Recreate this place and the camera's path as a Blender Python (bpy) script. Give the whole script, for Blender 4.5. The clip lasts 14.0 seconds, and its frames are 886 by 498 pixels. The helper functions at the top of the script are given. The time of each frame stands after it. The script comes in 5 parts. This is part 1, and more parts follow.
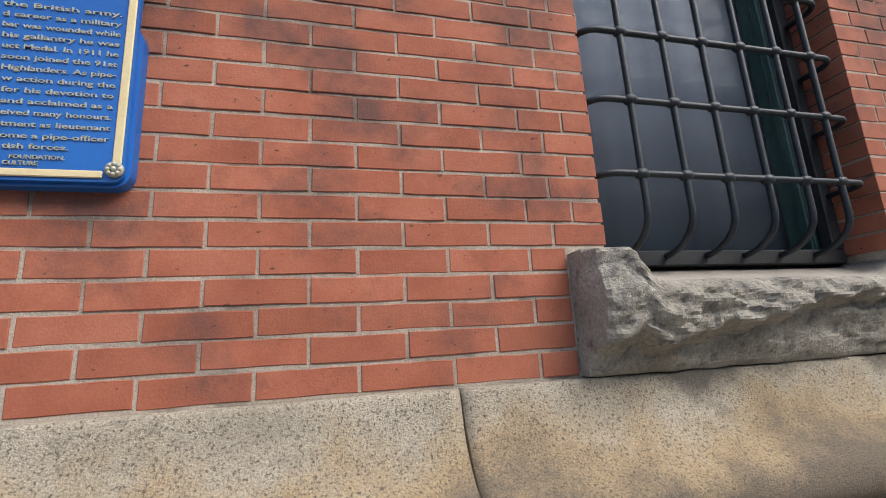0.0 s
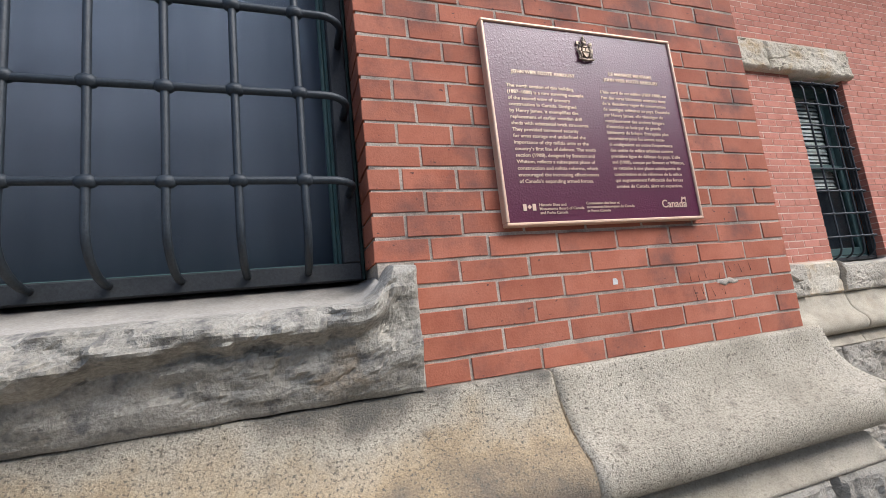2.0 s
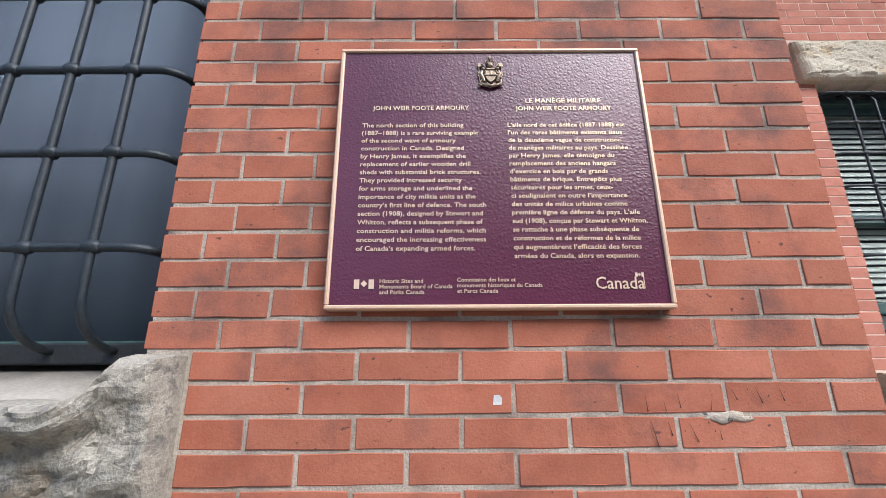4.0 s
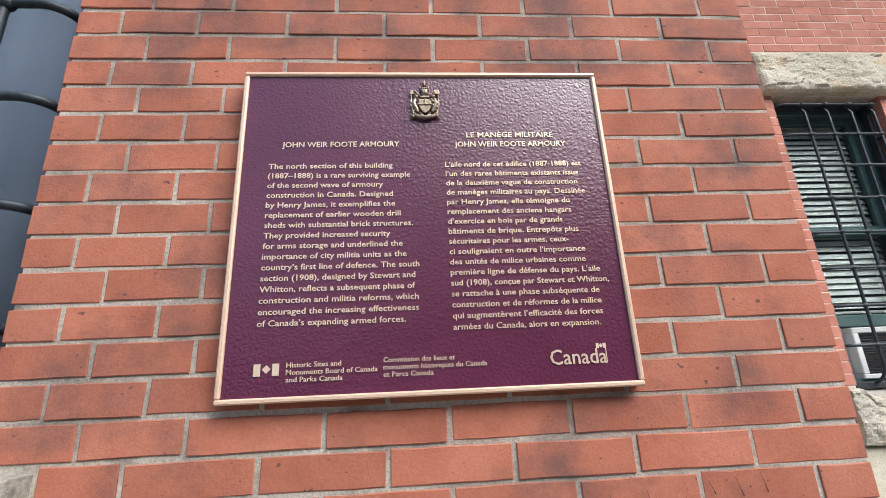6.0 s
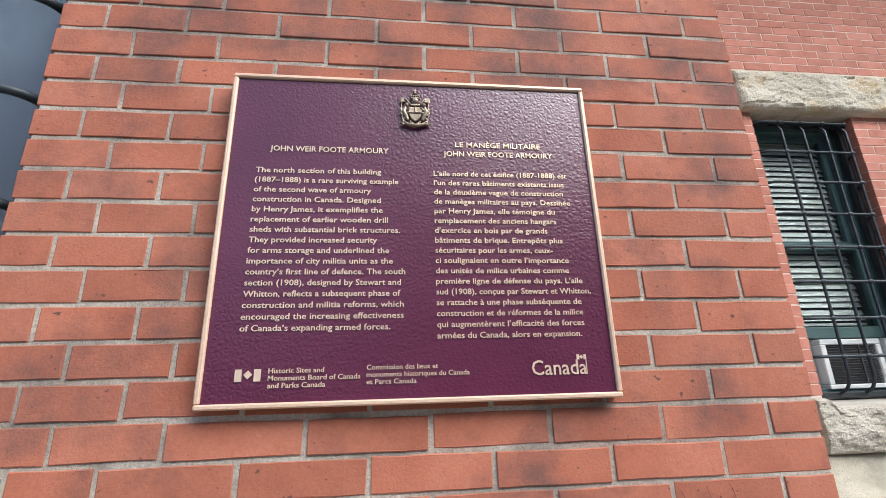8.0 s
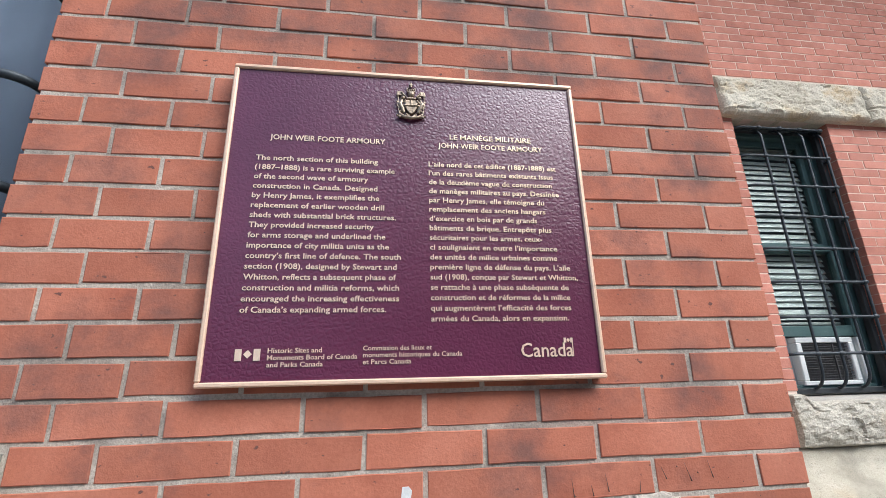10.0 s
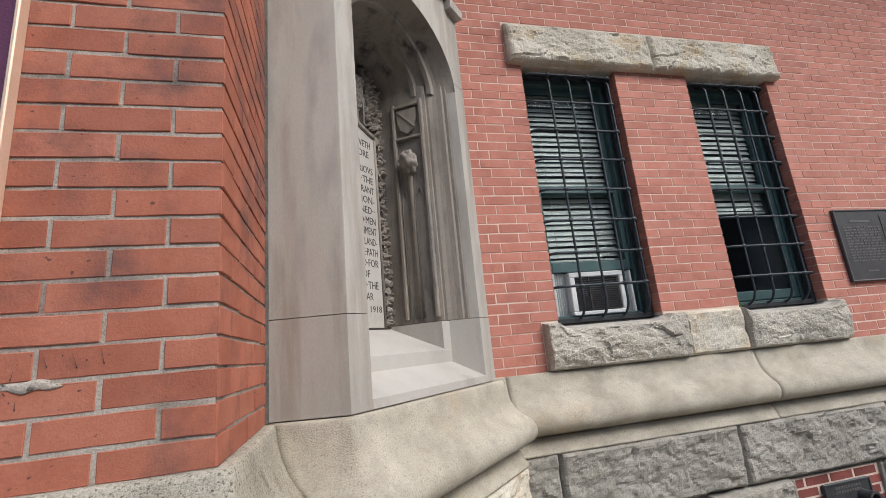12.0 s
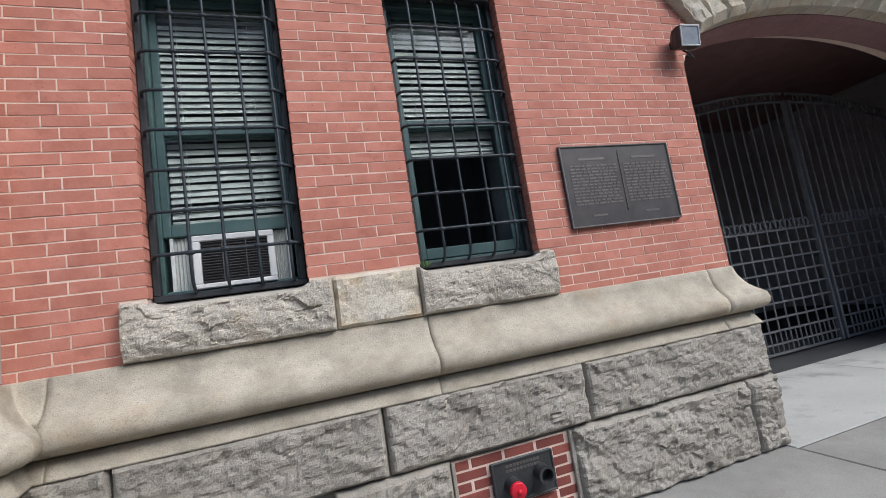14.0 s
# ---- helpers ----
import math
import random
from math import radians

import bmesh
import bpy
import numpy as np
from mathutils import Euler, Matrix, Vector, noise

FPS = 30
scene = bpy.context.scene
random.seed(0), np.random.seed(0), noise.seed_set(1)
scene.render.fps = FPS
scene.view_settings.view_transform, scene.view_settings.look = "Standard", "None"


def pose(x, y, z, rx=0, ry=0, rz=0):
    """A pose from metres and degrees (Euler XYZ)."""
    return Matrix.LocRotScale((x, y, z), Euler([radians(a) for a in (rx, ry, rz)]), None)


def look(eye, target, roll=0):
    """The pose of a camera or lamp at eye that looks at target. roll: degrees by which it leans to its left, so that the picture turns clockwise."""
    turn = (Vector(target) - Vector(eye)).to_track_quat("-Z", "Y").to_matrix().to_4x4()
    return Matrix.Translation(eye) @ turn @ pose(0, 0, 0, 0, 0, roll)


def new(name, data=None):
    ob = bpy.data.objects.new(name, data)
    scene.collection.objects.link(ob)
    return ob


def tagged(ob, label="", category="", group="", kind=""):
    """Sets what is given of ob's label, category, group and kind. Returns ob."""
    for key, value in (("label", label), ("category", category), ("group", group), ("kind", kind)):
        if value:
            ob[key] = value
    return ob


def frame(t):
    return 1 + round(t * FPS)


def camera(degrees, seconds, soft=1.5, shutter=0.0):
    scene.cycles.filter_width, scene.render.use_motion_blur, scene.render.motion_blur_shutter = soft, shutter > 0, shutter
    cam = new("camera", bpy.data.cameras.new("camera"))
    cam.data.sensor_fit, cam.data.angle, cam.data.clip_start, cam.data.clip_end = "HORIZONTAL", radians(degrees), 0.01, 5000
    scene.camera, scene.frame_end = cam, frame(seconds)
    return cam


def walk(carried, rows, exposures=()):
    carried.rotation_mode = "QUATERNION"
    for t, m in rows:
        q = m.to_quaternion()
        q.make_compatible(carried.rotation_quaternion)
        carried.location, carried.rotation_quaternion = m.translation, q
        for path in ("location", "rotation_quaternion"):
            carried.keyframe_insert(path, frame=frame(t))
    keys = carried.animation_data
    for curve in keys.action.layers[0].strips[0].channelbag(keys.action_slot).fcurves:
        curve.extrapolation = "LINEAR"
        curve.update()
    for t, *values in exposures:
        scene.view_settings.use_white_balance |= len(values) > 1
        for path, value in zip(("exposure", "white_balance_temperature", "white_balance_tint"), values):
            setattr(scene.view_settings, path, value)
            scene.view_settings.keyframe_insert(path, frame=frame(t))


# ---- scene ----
cam = camera(89.9, 14.0, soft=0.65)
PATH = [
    (0, (-2.163, -1.031, 1.4), (-1.681, 0.865, 1.819), -3.3),
    (0.5, (-1.735, -0.976, 1.411), (-1.033, 0.875, 1.7), -4.7),
    (1, (-1.296, -1.1, 1.421), (-0.539, 0.731, 1.687), -5.6),
    (1.5, (-0.93, -1.146, 1.439), (-0.166, 0.683, 1.71), -6.5),
    (2, (-0.583, -1.12, 1.473), (0.076, 0.744, 1.773), -6.3),
    (2.5, (-0.243, -1.135, 1.483), (0.25, 0.767, 1.856), -5.3),
    (3, (-0.016, -1.102, 1.509), (0.276, 0.829, 1.938), -4.0),
    (3.5, (0.116, -0.997, 1.535), (0.236, 0.935, 2.036), -2.0),
    (4, (0.246, -0.946, 1.56), (0.251, 0.972, 2.129), -0.3),
    (4.2, (0.292, -0.941, 1.582), (0.264, 0.975, 2.155), -0.0),
    (6.5, (0.332, -0.807, 1.736), (0.512, 1.103, 2.303), -2.8),
    (7, (0.323, -0.808, 1.737), (0.521, 1.1, 2.302), -2.4),
    (7.5, (0.327, -0.823, 1.738), (0.534, 1.082, 2.308), -1.8),
    (9.8, (0.31, -0.842, 1.719), (0.568, 1.057, 2.29), -1.7),
    (10, (0.309, -0.853, 1.701), (0.581, 1.042, 2.279), -1.5),
    (10.5, (0.345, -0.904, 1.648), (0.634, 0.987, 2.23), -1.1),
    (11, (0.596, -1.032, 1.562), (0.9, 0.862, 2.129), -1.9),
    (11.5, (0.936, -1.072, 1.513), (1.317, 0.823, 2.027), -3.7),
    (12, (1.378, -1.021, 1.481), (1.854, 0.869, 1.928), -5.4),
    (12.5, (1.889, -1.069, 1.419), (2.428, 0.82, 1.793), -6.6),
    (13, (2.38, -1.067, 1.399), (2.977, 0.819, 1.697), -7.4),
    (13.5, (2.909, -0.991, 1.384), (3.549, 0.888, 1.631), -8.2),
    (14, (3.453, -0.975, 1.37), (4.082, 0.91, 1.599), -8.8),
]
walk(cam, [(t, look(eye, target, roll)) for t, eye, target, roll in PATH], [(0, 0.63, 6300, 10), (0.5, 0.70, 6100, 10), (1.0, 0.77, 5950, 10), (1.5, 0.80, 5850, 10), (3, 0.79, 5850, 10), (3.5, 0.86, 5850, 10), (4.0, 0.98, 5800, 9), (6.3, 1.05, 5850, 5), (10.5, 1.04, 5650, 5), (11.0, 1.06, 5700, 5), (11.5, 0.84, 5750, 5), (12.0, 0.60, 5850, 8), (12.5, 0.62, 5850, 9), (13.0, 0.61, 5750, 9), (14, 0.58, 5700, 9)])

# ---------------------------------------------------------------- light
world = bpy.data.worlds.new("world")
scene.world = world
world.use_nodes = True
wn = world.node_tree.nodes
sky = wn.new("ShaderNodeTexSky")
sky.sky_type = "NISHITA"
sky.sun_disc = False
sky.sun_elevation = radians(42)
sky.sun_rotation = radians(140)
sky.air_density = 1.0
sky.dust_density = 4.0
sky.ozone_density = 1.0
wn["Background"].inputs["Strength"].default_value = 0.15
world.node_tree.links.new(sky.outputs["Color"], wn["Background"].inputs["Color"])
sun = new("sun", bpy.data.lights.new("sun", "SUN"))
sun.data.energy, sun.data.angle, sun.data.color = 2.1, radians(45), (1.0, 0.985, 0.96)
sun.matrix_world = look((6.0, -8.0, 9.0), (0, 0, 0))

# plan: the front wall face is y = 0, the set-back wall face is y = WY
WY = 1.575
CX = 1.138            # outer corner of the front wall
RY = 0.634            # where the memorial meets the return wall
Z0 = 1.302            # top of the moulded base, first brick course
COURSE = 0.0651
JW = 0.0088


# ---------------------------------------------------------------- materials
def surf(name, colours, scale=3.0, rough=0.85, fine=60.0, grain=0.25, bump=0.4, dist=0.01, metal=0.0, rand=0.0,
         stain=None, stain_at=(0.55, 0.7), stain_scale=2.0, spec=0.4, stretch=(1, 1, 1), island=False, pits=None,
         stain2=None, stain2_at=(0.6, 0.66), stain2_scale=40.0, stain2_stretch=(1, 1, 1), wash=(), soot=None):
    """Colours along a large noise, darkened and lightened by a fine grain, with a stain of its own shape, and relief."""
    m = bpy.data.materials.new(name)
    m.use_nodes = True
    t = m.node_tree
    n, ln = t.nodes, t.links
    bs = n["Principled BSDF"]
    tc = n.new("ShaderNodeTexCoord")
    mp = n.new("ShaderNodeMapping")
    mp.inputs["Scale"].default_value = stretch
    ln.new(tc.outputs["Object"], mp.inputs["Vector"])
    vec = mp.outputs["Vector"]
    rnd = None
    if rand:
        oi = n.new("ShaderNodeNewGeometry" if island else "ShaderNodeObjectInfo")
        rnd = oi.outputs["Random Per Island" if island else "Random"]
        mul = n.new("ShaderNodeMath")
        mul.operation = "MULTIPLY"
        mul.inputs[1].default_value = 57.0
        ln.new(rnd, mul.inputs[0])
        ad = n.new("ShaderNodeVectorMath")
        ln.new(vec, ad.inputs[0])
        ln.new(mul.outputs[0], ad.inputs[1])
        vec = ad.outputs[0]

    def tex(s, detail, rgh=0.6):
        x = n.new("ShaderNodeTexNoise")
        x.inputs["Scale"].default_value, x.inputs["Detail"].default_value, x.inputs["Roughness"].default_value = s, detail, rgh
        ln.new(vec, x.inputs["Vector"])
        return x.outputs["Fac"]

    def mix(kind, fac, a, b):
        x = n.new("ShaderNodeMix")
        x.data_type, x.blend_type = "RGBA", kind
        for sock, v in ((x.inputs[0], fac), (x.inputs[6], a), (x.inputs[7], b)):
            if hasattr(v, "is_linked"):
                ln.new(v, sock)
            else:
                sock.default_value = v if isinstance(v, float) else (*v, 1)
        return x.outputs[2]

    big = tex(scale, 5.0)
    ramp = n.new("ShaderNodeValToRGB")
    els = ramp.color_ramp.elements
    while len(els) < len(colours):
        els.new(0.5)
    for i, c in enumerate(colours):
        els[i].position = 0.3 + 0.4 * i / max(1, len(colours) - 1)
        els[i].color = (*c, 1)
    ln.new(big, ramp.inputs[0])
    col = ramp.outputs[0]
    if rand:
        hs = n.new("ShaderNodeHueSaturation")
        mr = n.new("ShaderNodeMapRange")
        mr.inputs["To Min"].default_value, mr.inputs["To Max"].default_value = 1 - rand, 1 + rand
        ln.new(rnd, mr.inputs["Value"])
        ln.new(mr.outputs[0], hs.inputs["Value"])
        ln.new(col, hs.inputs["Color"])
        col = hs.outputs[0]
    if stain:
        r2 = n.new("ShaderNodeMapRange")
        r2.inputs["From Min"].default_value, r2.inputs["From Max"].default_value = stain_at
        ln.new(tex(stain_scale, 6.0, 0.65), r2.inputs["Value"])
        col = mix("MIX", r2.outputs[0], col, stain)
    # tints that come in with height, their edge broken by noise
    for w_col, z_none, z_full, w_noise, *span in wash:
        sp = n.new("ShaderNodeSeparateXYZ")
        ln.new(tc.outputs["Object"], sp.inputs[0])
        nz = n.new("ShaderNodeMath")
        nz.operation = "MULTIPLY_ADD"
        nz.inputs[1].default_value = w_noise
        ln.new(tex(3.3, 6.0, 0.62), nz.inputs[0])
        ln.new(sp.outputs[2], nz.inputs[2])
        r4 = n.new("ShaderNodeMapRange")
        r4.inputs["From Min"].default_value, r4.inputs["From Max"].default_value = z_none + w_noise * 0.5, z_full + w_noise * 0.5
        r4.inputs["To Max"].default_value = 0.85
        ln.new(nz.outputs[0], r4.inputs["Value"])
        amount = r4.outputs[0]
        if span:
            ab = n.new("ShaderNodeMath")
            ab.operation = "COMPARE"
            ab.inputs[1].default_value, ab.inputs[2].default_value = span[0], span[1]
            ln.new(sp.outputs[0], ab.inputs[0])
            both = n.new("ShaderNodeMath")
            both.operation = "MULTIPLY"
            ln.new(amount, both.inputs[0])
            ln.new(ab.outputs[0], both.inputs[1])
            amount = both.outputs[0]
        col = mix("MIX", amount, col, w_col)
    if stain2:
        m2 = n.new("ShaderNodeMapping")
        m2.inputs["Scale"].default_value = stain2_stretch
        ln.new(vec, m2.inputs["Vector"])
        t2 = n.new("ShaderNodeTexNoise")
        t2.inputs["Scale"].default_value, t2.inputs["Detail"].default_value = stain2_scale, 3.0
        ln.new(m2.outputs["Vector"], t2.inputs["Vector"])
        r3 = n.new("ShaderNodeMapRange")
        r3.inputs["From Min"].default_value, r3.inputs["From Max"].default_value = stain2_at
        ln.new(t2.outputs["Fac"], r3.inputs["Value"])
        col = mix("MIX", r3.outputs[0], col, stain2)
    if soot:
        s_col, s_lo, s_hi, s_scale, s_stretch, s_most, s_rise = soot
        gp = n.new("ShaderNodeNewGeometry")
        sm3 = n.new("ShaderNodeMapping")
        sm3.inputs["Scale"].default_value = s_stretch
        ln.new(gp.outputs["Position"], sm3.inputs["Vector"])
        t3 = n.new("ShaderNodeTexNoise")
        t3.inputs["Scale"].default_value, t3.inputs["Detail"].default_value, t3.inputs["Roughness"].default_value = s_scale, 7.0, 0.62
        ln.new(sm3.outputs["Vector"], t3.inputs["Vector"])
        sp3 = n.new("ShaderNodeSeparateXYZ")
        ln.new(gp.outputs["Position"], sp3.inputs[0])
        up = n.new("ShaderNodeMath")
        up.operation = "MULTIPLY_ADD"
        up.inputs[1].default_value = s_rise
        ln.new(sp3.outputs[2], up.inputs[0])
        ln.new(t3.outputs["Fac"], up.inputs[2])
        r5 = n.new("ShaderNodeMapRange")
        r5.inputs["From Min"].default_value, r5.inputs["From Max"].default_value = s_lo + s_rise * 2.0, s_hi + s_rise * 2.0
        r5.inputs["To Max"].default_value = s_most
        ln.new(up.outputs[0], r5.inputs["Value"])
        col = mix("MIX", r5.outputs[0], col, s_col)
    fg = tex(fine, 4.0, 0.7)
    g2 = n.new("ShaderNodeMapRange")
    g2.inputs["From Min"].default_value, g2.inputs["From Max"].default_value = 0.3, 0.7
    g2.inputs["To Min"].default_value, g2.inputs["To Max"].default_value = 1 - grain, 1 + grain
    ln.new(fg, g2.inputs["Value"])
    col = mix("MULTIPLY", 1.0, col, g2.outputs[0])
    ln.new(col, bs.inputs["Base Color"])
    bs.inputs["Roughness"].default_value = rough
    bs.inputs["Metallic"].default_value = metal
    bs.inputs["Specular IOR Level"].default_value = spec
    height = fg
    if pits:
        vo = n.new("ShaderNodeTexVoronoi")
        vo.inputs["Scale"].default_value = pits
        vo.feature = "DISTANCE_TO_EDGE" if pits > 0 else "F1"
        ln.new(vec, vo.inputs["Vector"])
        sm = n.new("ShaderNodeMath")
        sm.operation = "MULTIPLY_ADD"
        sm.inputs[1].default_value = 1.5
        ln.new(vo.outputs["Distance"], sm.inputs[0])
        ln.new(fg, sm.inputs[2])
        height = sm.outputs[0]
    bp = n.new("ShaderNodeBump")
    bp.inputs["Strength"].default_value, bp.inputs["Distance"].default_value = bump, dist
    ln.new(height, bp.inputs["Height"])
    ln.new(bp.outputs[0], bs.inputs["Normal"])
    return m


def glass(name, tint, ior=1.30):
    m = bpy.data.materials.new(name)
    m.use_nodes = True
    b = m.node_tree.nodes["Principled BSDF"]
    b.inputs["Base Color"].default_value = (*tint, 1)
    b.inputs["Roughness"].default_value = 0.0
    b.inputs["IOR"].default_value = ior
    b.inputs["Transmission Weight"].default_value = 1.0
    return m


RED_BRICK = dict(colours=[(0.30, 0.094, 0.054), (0.375, 0.128, 0.075), (0.42, 0.156, 0.096)], scale=5.0, rough=0.85, fine=170, grain=0.10, bump=0.35, dist=0.003,
                 rand=0.10, stain=(0.17, 0.075, 0.057), stain_at=(0.58, 0.78), stain_scale=6.0, spec=0.25,
                 stain2=(0.13, 0.058, 0.046), stain2_at=(0.69, 0.74), stain2_scale=46, stain2_stretch=(1, 1, 1.6),
                 soot=((0.115, 0.066, 0.058), 0.485, 0.67, 3.6, (1.1, 1.0, 1.2), 0.82, 0.085))
BRICK = surf("red pressed brick", **RED_BRICK)
BRICK_REST = surf("red pressed brick field", island=True, **RED_BRICK)
PALE_BRICK = dict(colours=[(0.39, 0.148, 0.102), (0.46, 0.186, 0.132), (0.51, 0.222, 0.163)], scale=6.0, rough=0.85, fine=150, grain=0.09, bump=0.3, dist=0.003,
                  rand=0.10, stain=(0.33, 0.118, 0.082), stain_at=(0.56, 0.76), stain_scale=6.5, spec=0.25,
                  stain2=(0.25, 0.09, 0.066), stain2_at=(0.69, 0.76), stain2_scale=40, stain2_stretch=(1, 1, 1.6),
                  soot=((0.27, 0.10, 0.075), 0.56, 0.74, 1.7, (1.0, 1.0, 1.6), 0.55, 0.0))
BRICK2 = surf("pale red brick", **PALE_BRICK)
BRICK2_REST = surf("pale red brick field", island=True, **PALE_BRICK)
MORTAR = surf("grey lime mortar", [(0.33, 0.27, 0.21), (0.43, 0.365, 0.295), (0.49, 0.42, 0.345)], 5.0, 0.95, 200, 0.25, 0.7, 0.004, stain=(0.27, 0.16, 0.125), stain_at=(0.56, 0.74), stain_scale=1.6,
              stain2=(0.15, 0.115, 0.095), stain2_at=(0.57, 0.72), stain2_scale=7.0, soot=((0.12, 0.095, 0.08), 0.465, 0.65, 3.6, (1.1, 1.0, 1.2), 0.82, 0.085))
MORTAR2 = surf("pinkish lime mortar", [(0.60, 0.45, 0.36), (0.71, 0.56, 0.46)], 4.0, 0.95, 220, 0.15, 0.4, 0.003)
# ochre, then dark brown towards the foot; a dark top edge around sill_1
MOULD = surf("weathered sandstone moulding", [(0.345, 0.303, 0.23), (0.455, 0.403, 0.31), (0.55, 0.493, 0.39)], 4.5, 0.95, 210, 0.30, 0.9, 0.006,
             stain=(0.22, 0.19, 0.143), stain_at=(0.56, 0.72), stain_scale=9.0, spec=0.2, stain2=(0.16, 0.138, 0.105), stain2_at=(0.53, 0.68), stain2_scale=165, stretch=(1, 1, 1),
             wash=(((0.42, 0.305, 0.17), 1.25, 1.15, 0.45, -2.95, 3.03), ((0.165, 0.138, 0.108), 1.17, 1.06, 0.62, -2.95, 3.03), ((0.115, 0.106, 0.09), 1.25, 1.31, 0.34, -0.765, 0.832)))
MOULD2 = surf("buff sandstone moulding", [(0.335, 0.293, 0.222), (0.43, 0.38, 0.295), (0.51, 0.457, 0.362)], 5.5, 0.95, 190, 0.17, 0.8, 0.005,
              stain=(0.42, 0.33, 0.22), stain_at=(0.56, 0.78), stain_scale=2.2, spec=0.2, stain2=(0.235, 0.205, 0.16), stain2_at=(0.57, 0.78), stain2_scale=130, stretch=(0.9, 0.9, 1.1),
              soot=((0.25, 0.225, 0.18), 0.50, 0.72, 7.5, (0.8, 1.0, 1.4), 0.5, 0.0))
GREYROCK = surf("grey rock-faced stone", [(0.25, 0.23, 0.19), (0.345, 0.318, 0.265), (0.44, 0.408, 0.345)], 7.0, 0.95, 110, 0.30, 0.8, 0.009,
                stain=(0.36, 0.26, 0.155), stain_at=(0.60, 0.76), stain_scale=3.0, spec=0.2, stain2=(0.17, 0.16, 0.145), stain2_at=(0.55, 0.70), stain2_scale=26)
GRANITE = surf("grey green rock-faced plinth stone", [(0.258, 0.233, 0.19), (0.345, 0.313, 0.26), (0.42, 0.384, 0.323)], 3.0, 0.95, 120, 0.24, 1.0, 0.009,
               stain=(0.36, 0.315, 0.24), stain_at=(0.57, 0.74), stain_scale=1.7, spec=0.2, stain2=(0.15, 0.142, 0.12), stain2_at=(0.60, 0.74), stain2_scale=22)
BUFFROCK = surf("buff rock-faced sandstone", [(0.44, 0.385, 0.295), (0.54, 0.485, 0.385), (0.61, 0.555, 0.46)], 3.5, 0.95, 80, 0.2, 0.9, 0.008,
                stain=(0.48, 0.36, 0.215), stain_at=(0.51, 0.68), stain_scale=4.0, spec=0.2)
SILLROCK = surf("grey buff rock-faced sill stone", [(0.37, 0.333, 0.27), (0.46, 0.415, 0.34), (0.53, 0.48, 0.395)], 3.5, 0.95, 85, 0.28, 1.0, 0.010,
                stain=(0.40, 0.325, 0.225), stain_at=(0.56, 0.72), stain_scale=3.0, spec=0.2)
SEAT = surf("worn smooth sill stone", [(0.33, 0.30, 0.255), (0.41, 0.375, 0.325)], 5.0, 0.9, 120, 0.15, 0.4, 0.004, stain=(0.25, 0.225, 0.19), stain_at=(0.52, 0.7), stain_scale=6.0, spec=0.2)
LIME = surf("smooth pale limestone", [(0.34, 0.305, 0.26), (0.41, 0.373, 0.324), (0.46, 0.423, 0.373)], 1.6, 0.9, 260, 0.08, 0.2, 0.002,
            stain=(0.27, 0.235, 0.19), stain_at=(0.55, 0.74), stain_scale=2.6, spec=0.25, stretch=(1.3, 1.3, 0.30), stain2=(0.33, 0.30, 0.262), stain2_at=(0.5, 0.68), stain2_scale=9,
            soot=((0.225, 0.18, 0.135), 0.55, 0.72, 2.4, (2.2, 2.2, 0.22), 0.75, 0.0))
PLAINLIME = surf("clean pale limestone", [(0.35, 0.318, 0.277), (0.405, 0.371, 0.326), (0.445, 0.411, 0.365)], 2.2, 0.9, 260, 0.08, 0.2, 0.002,
                 stain=(0.30, 0.27, 0.232), stain_at=(0.57, 0.76), stain_scale=5.0, spec=0.25)
# darker, more contrasted limestone for the carved and inner parts of the memorial
LIMEDARK = surf("darker carved limestone", [(0.175, 0.146, 0.118), (0.27, 0.232, 0.192), (0.405, 0.364, 0.315)], 4.0, 0.92, 180, 0.16, 0.4, 0.003,
                stain=(0.085, 0.073, 0.063), stain_at=(0.48, 0.66), stain_scale=4.0, spec=0.2, stretch=(1.8, 1.8, 0.4))
INK = surf("darkened letter cuts", [(0.035, 0.032, 0.029), (0.06, 0.055, 0.05)], 20, 0.95, 120, 0.2)
JOINT = surf("dark stone joint", [(0.085, 0.077, 0.067), (0.16, 0.145, 0.125)], 8, 1.0, 90, 0.3, 0.6)
POINTING = surf("grey buff pointing mortar", [(0.15, 0.137, 0.112), (0.24, 0.22, 0.182)], 6, 1.0, 110, 0.3, 0.6)
IRON = surf("black painted wrought iron", [(0.015, 0.020, 0.025), (0.028, 0.035, 0.042)], 18, 0.5, 140, 0.3, 0.45, 0.002, spec=0.4)
IRONFLAT = surf("dull black iron", [(0.018, 0.02, 0.022), (0.03, 0.033, 0.035)], 10, 0.6, 140, 0.3, 0.3, 0.002)
GREEN = surf("weathered green paint", [(0.035, 0.075, 0.070), (0.055, 0.105, 0.096), (0.085, 0.14, 0.125)], 9, 0.55, 120, 0.2, 0.3, 0.002,
             stain=(0.22, 0.27, 0.25), stain_at=(0.66, 0.76), stain_scale=11, stretch=(1, 1, 0.3))
GREENB = surf("green window paint", [(0.050, 0.092, 0.088), (0.078, 0.128, 0.121)], 6, 0.5, 120, 0.15, 0.15, 0.002)
SLAT = surf("off-white blind slat", [(0.40, 0.39, 0.335), (0.47, 0.46, 0.40)], 3, 0.6, 60, 0.05, 0.05)
WHITE = surf("yellowed white plastic", [(0.66, 0.65, 0.62), (0.74, 0.73, 0.70)], 4, 0.45, 80, 0.05, 0.05)
DARKPL = surf("dusty dark grille", [(0.05, 0.045, 0.045), (0.09, 0.085, 0.085)], 9, 0.6, 60, 0.25, 0.2)
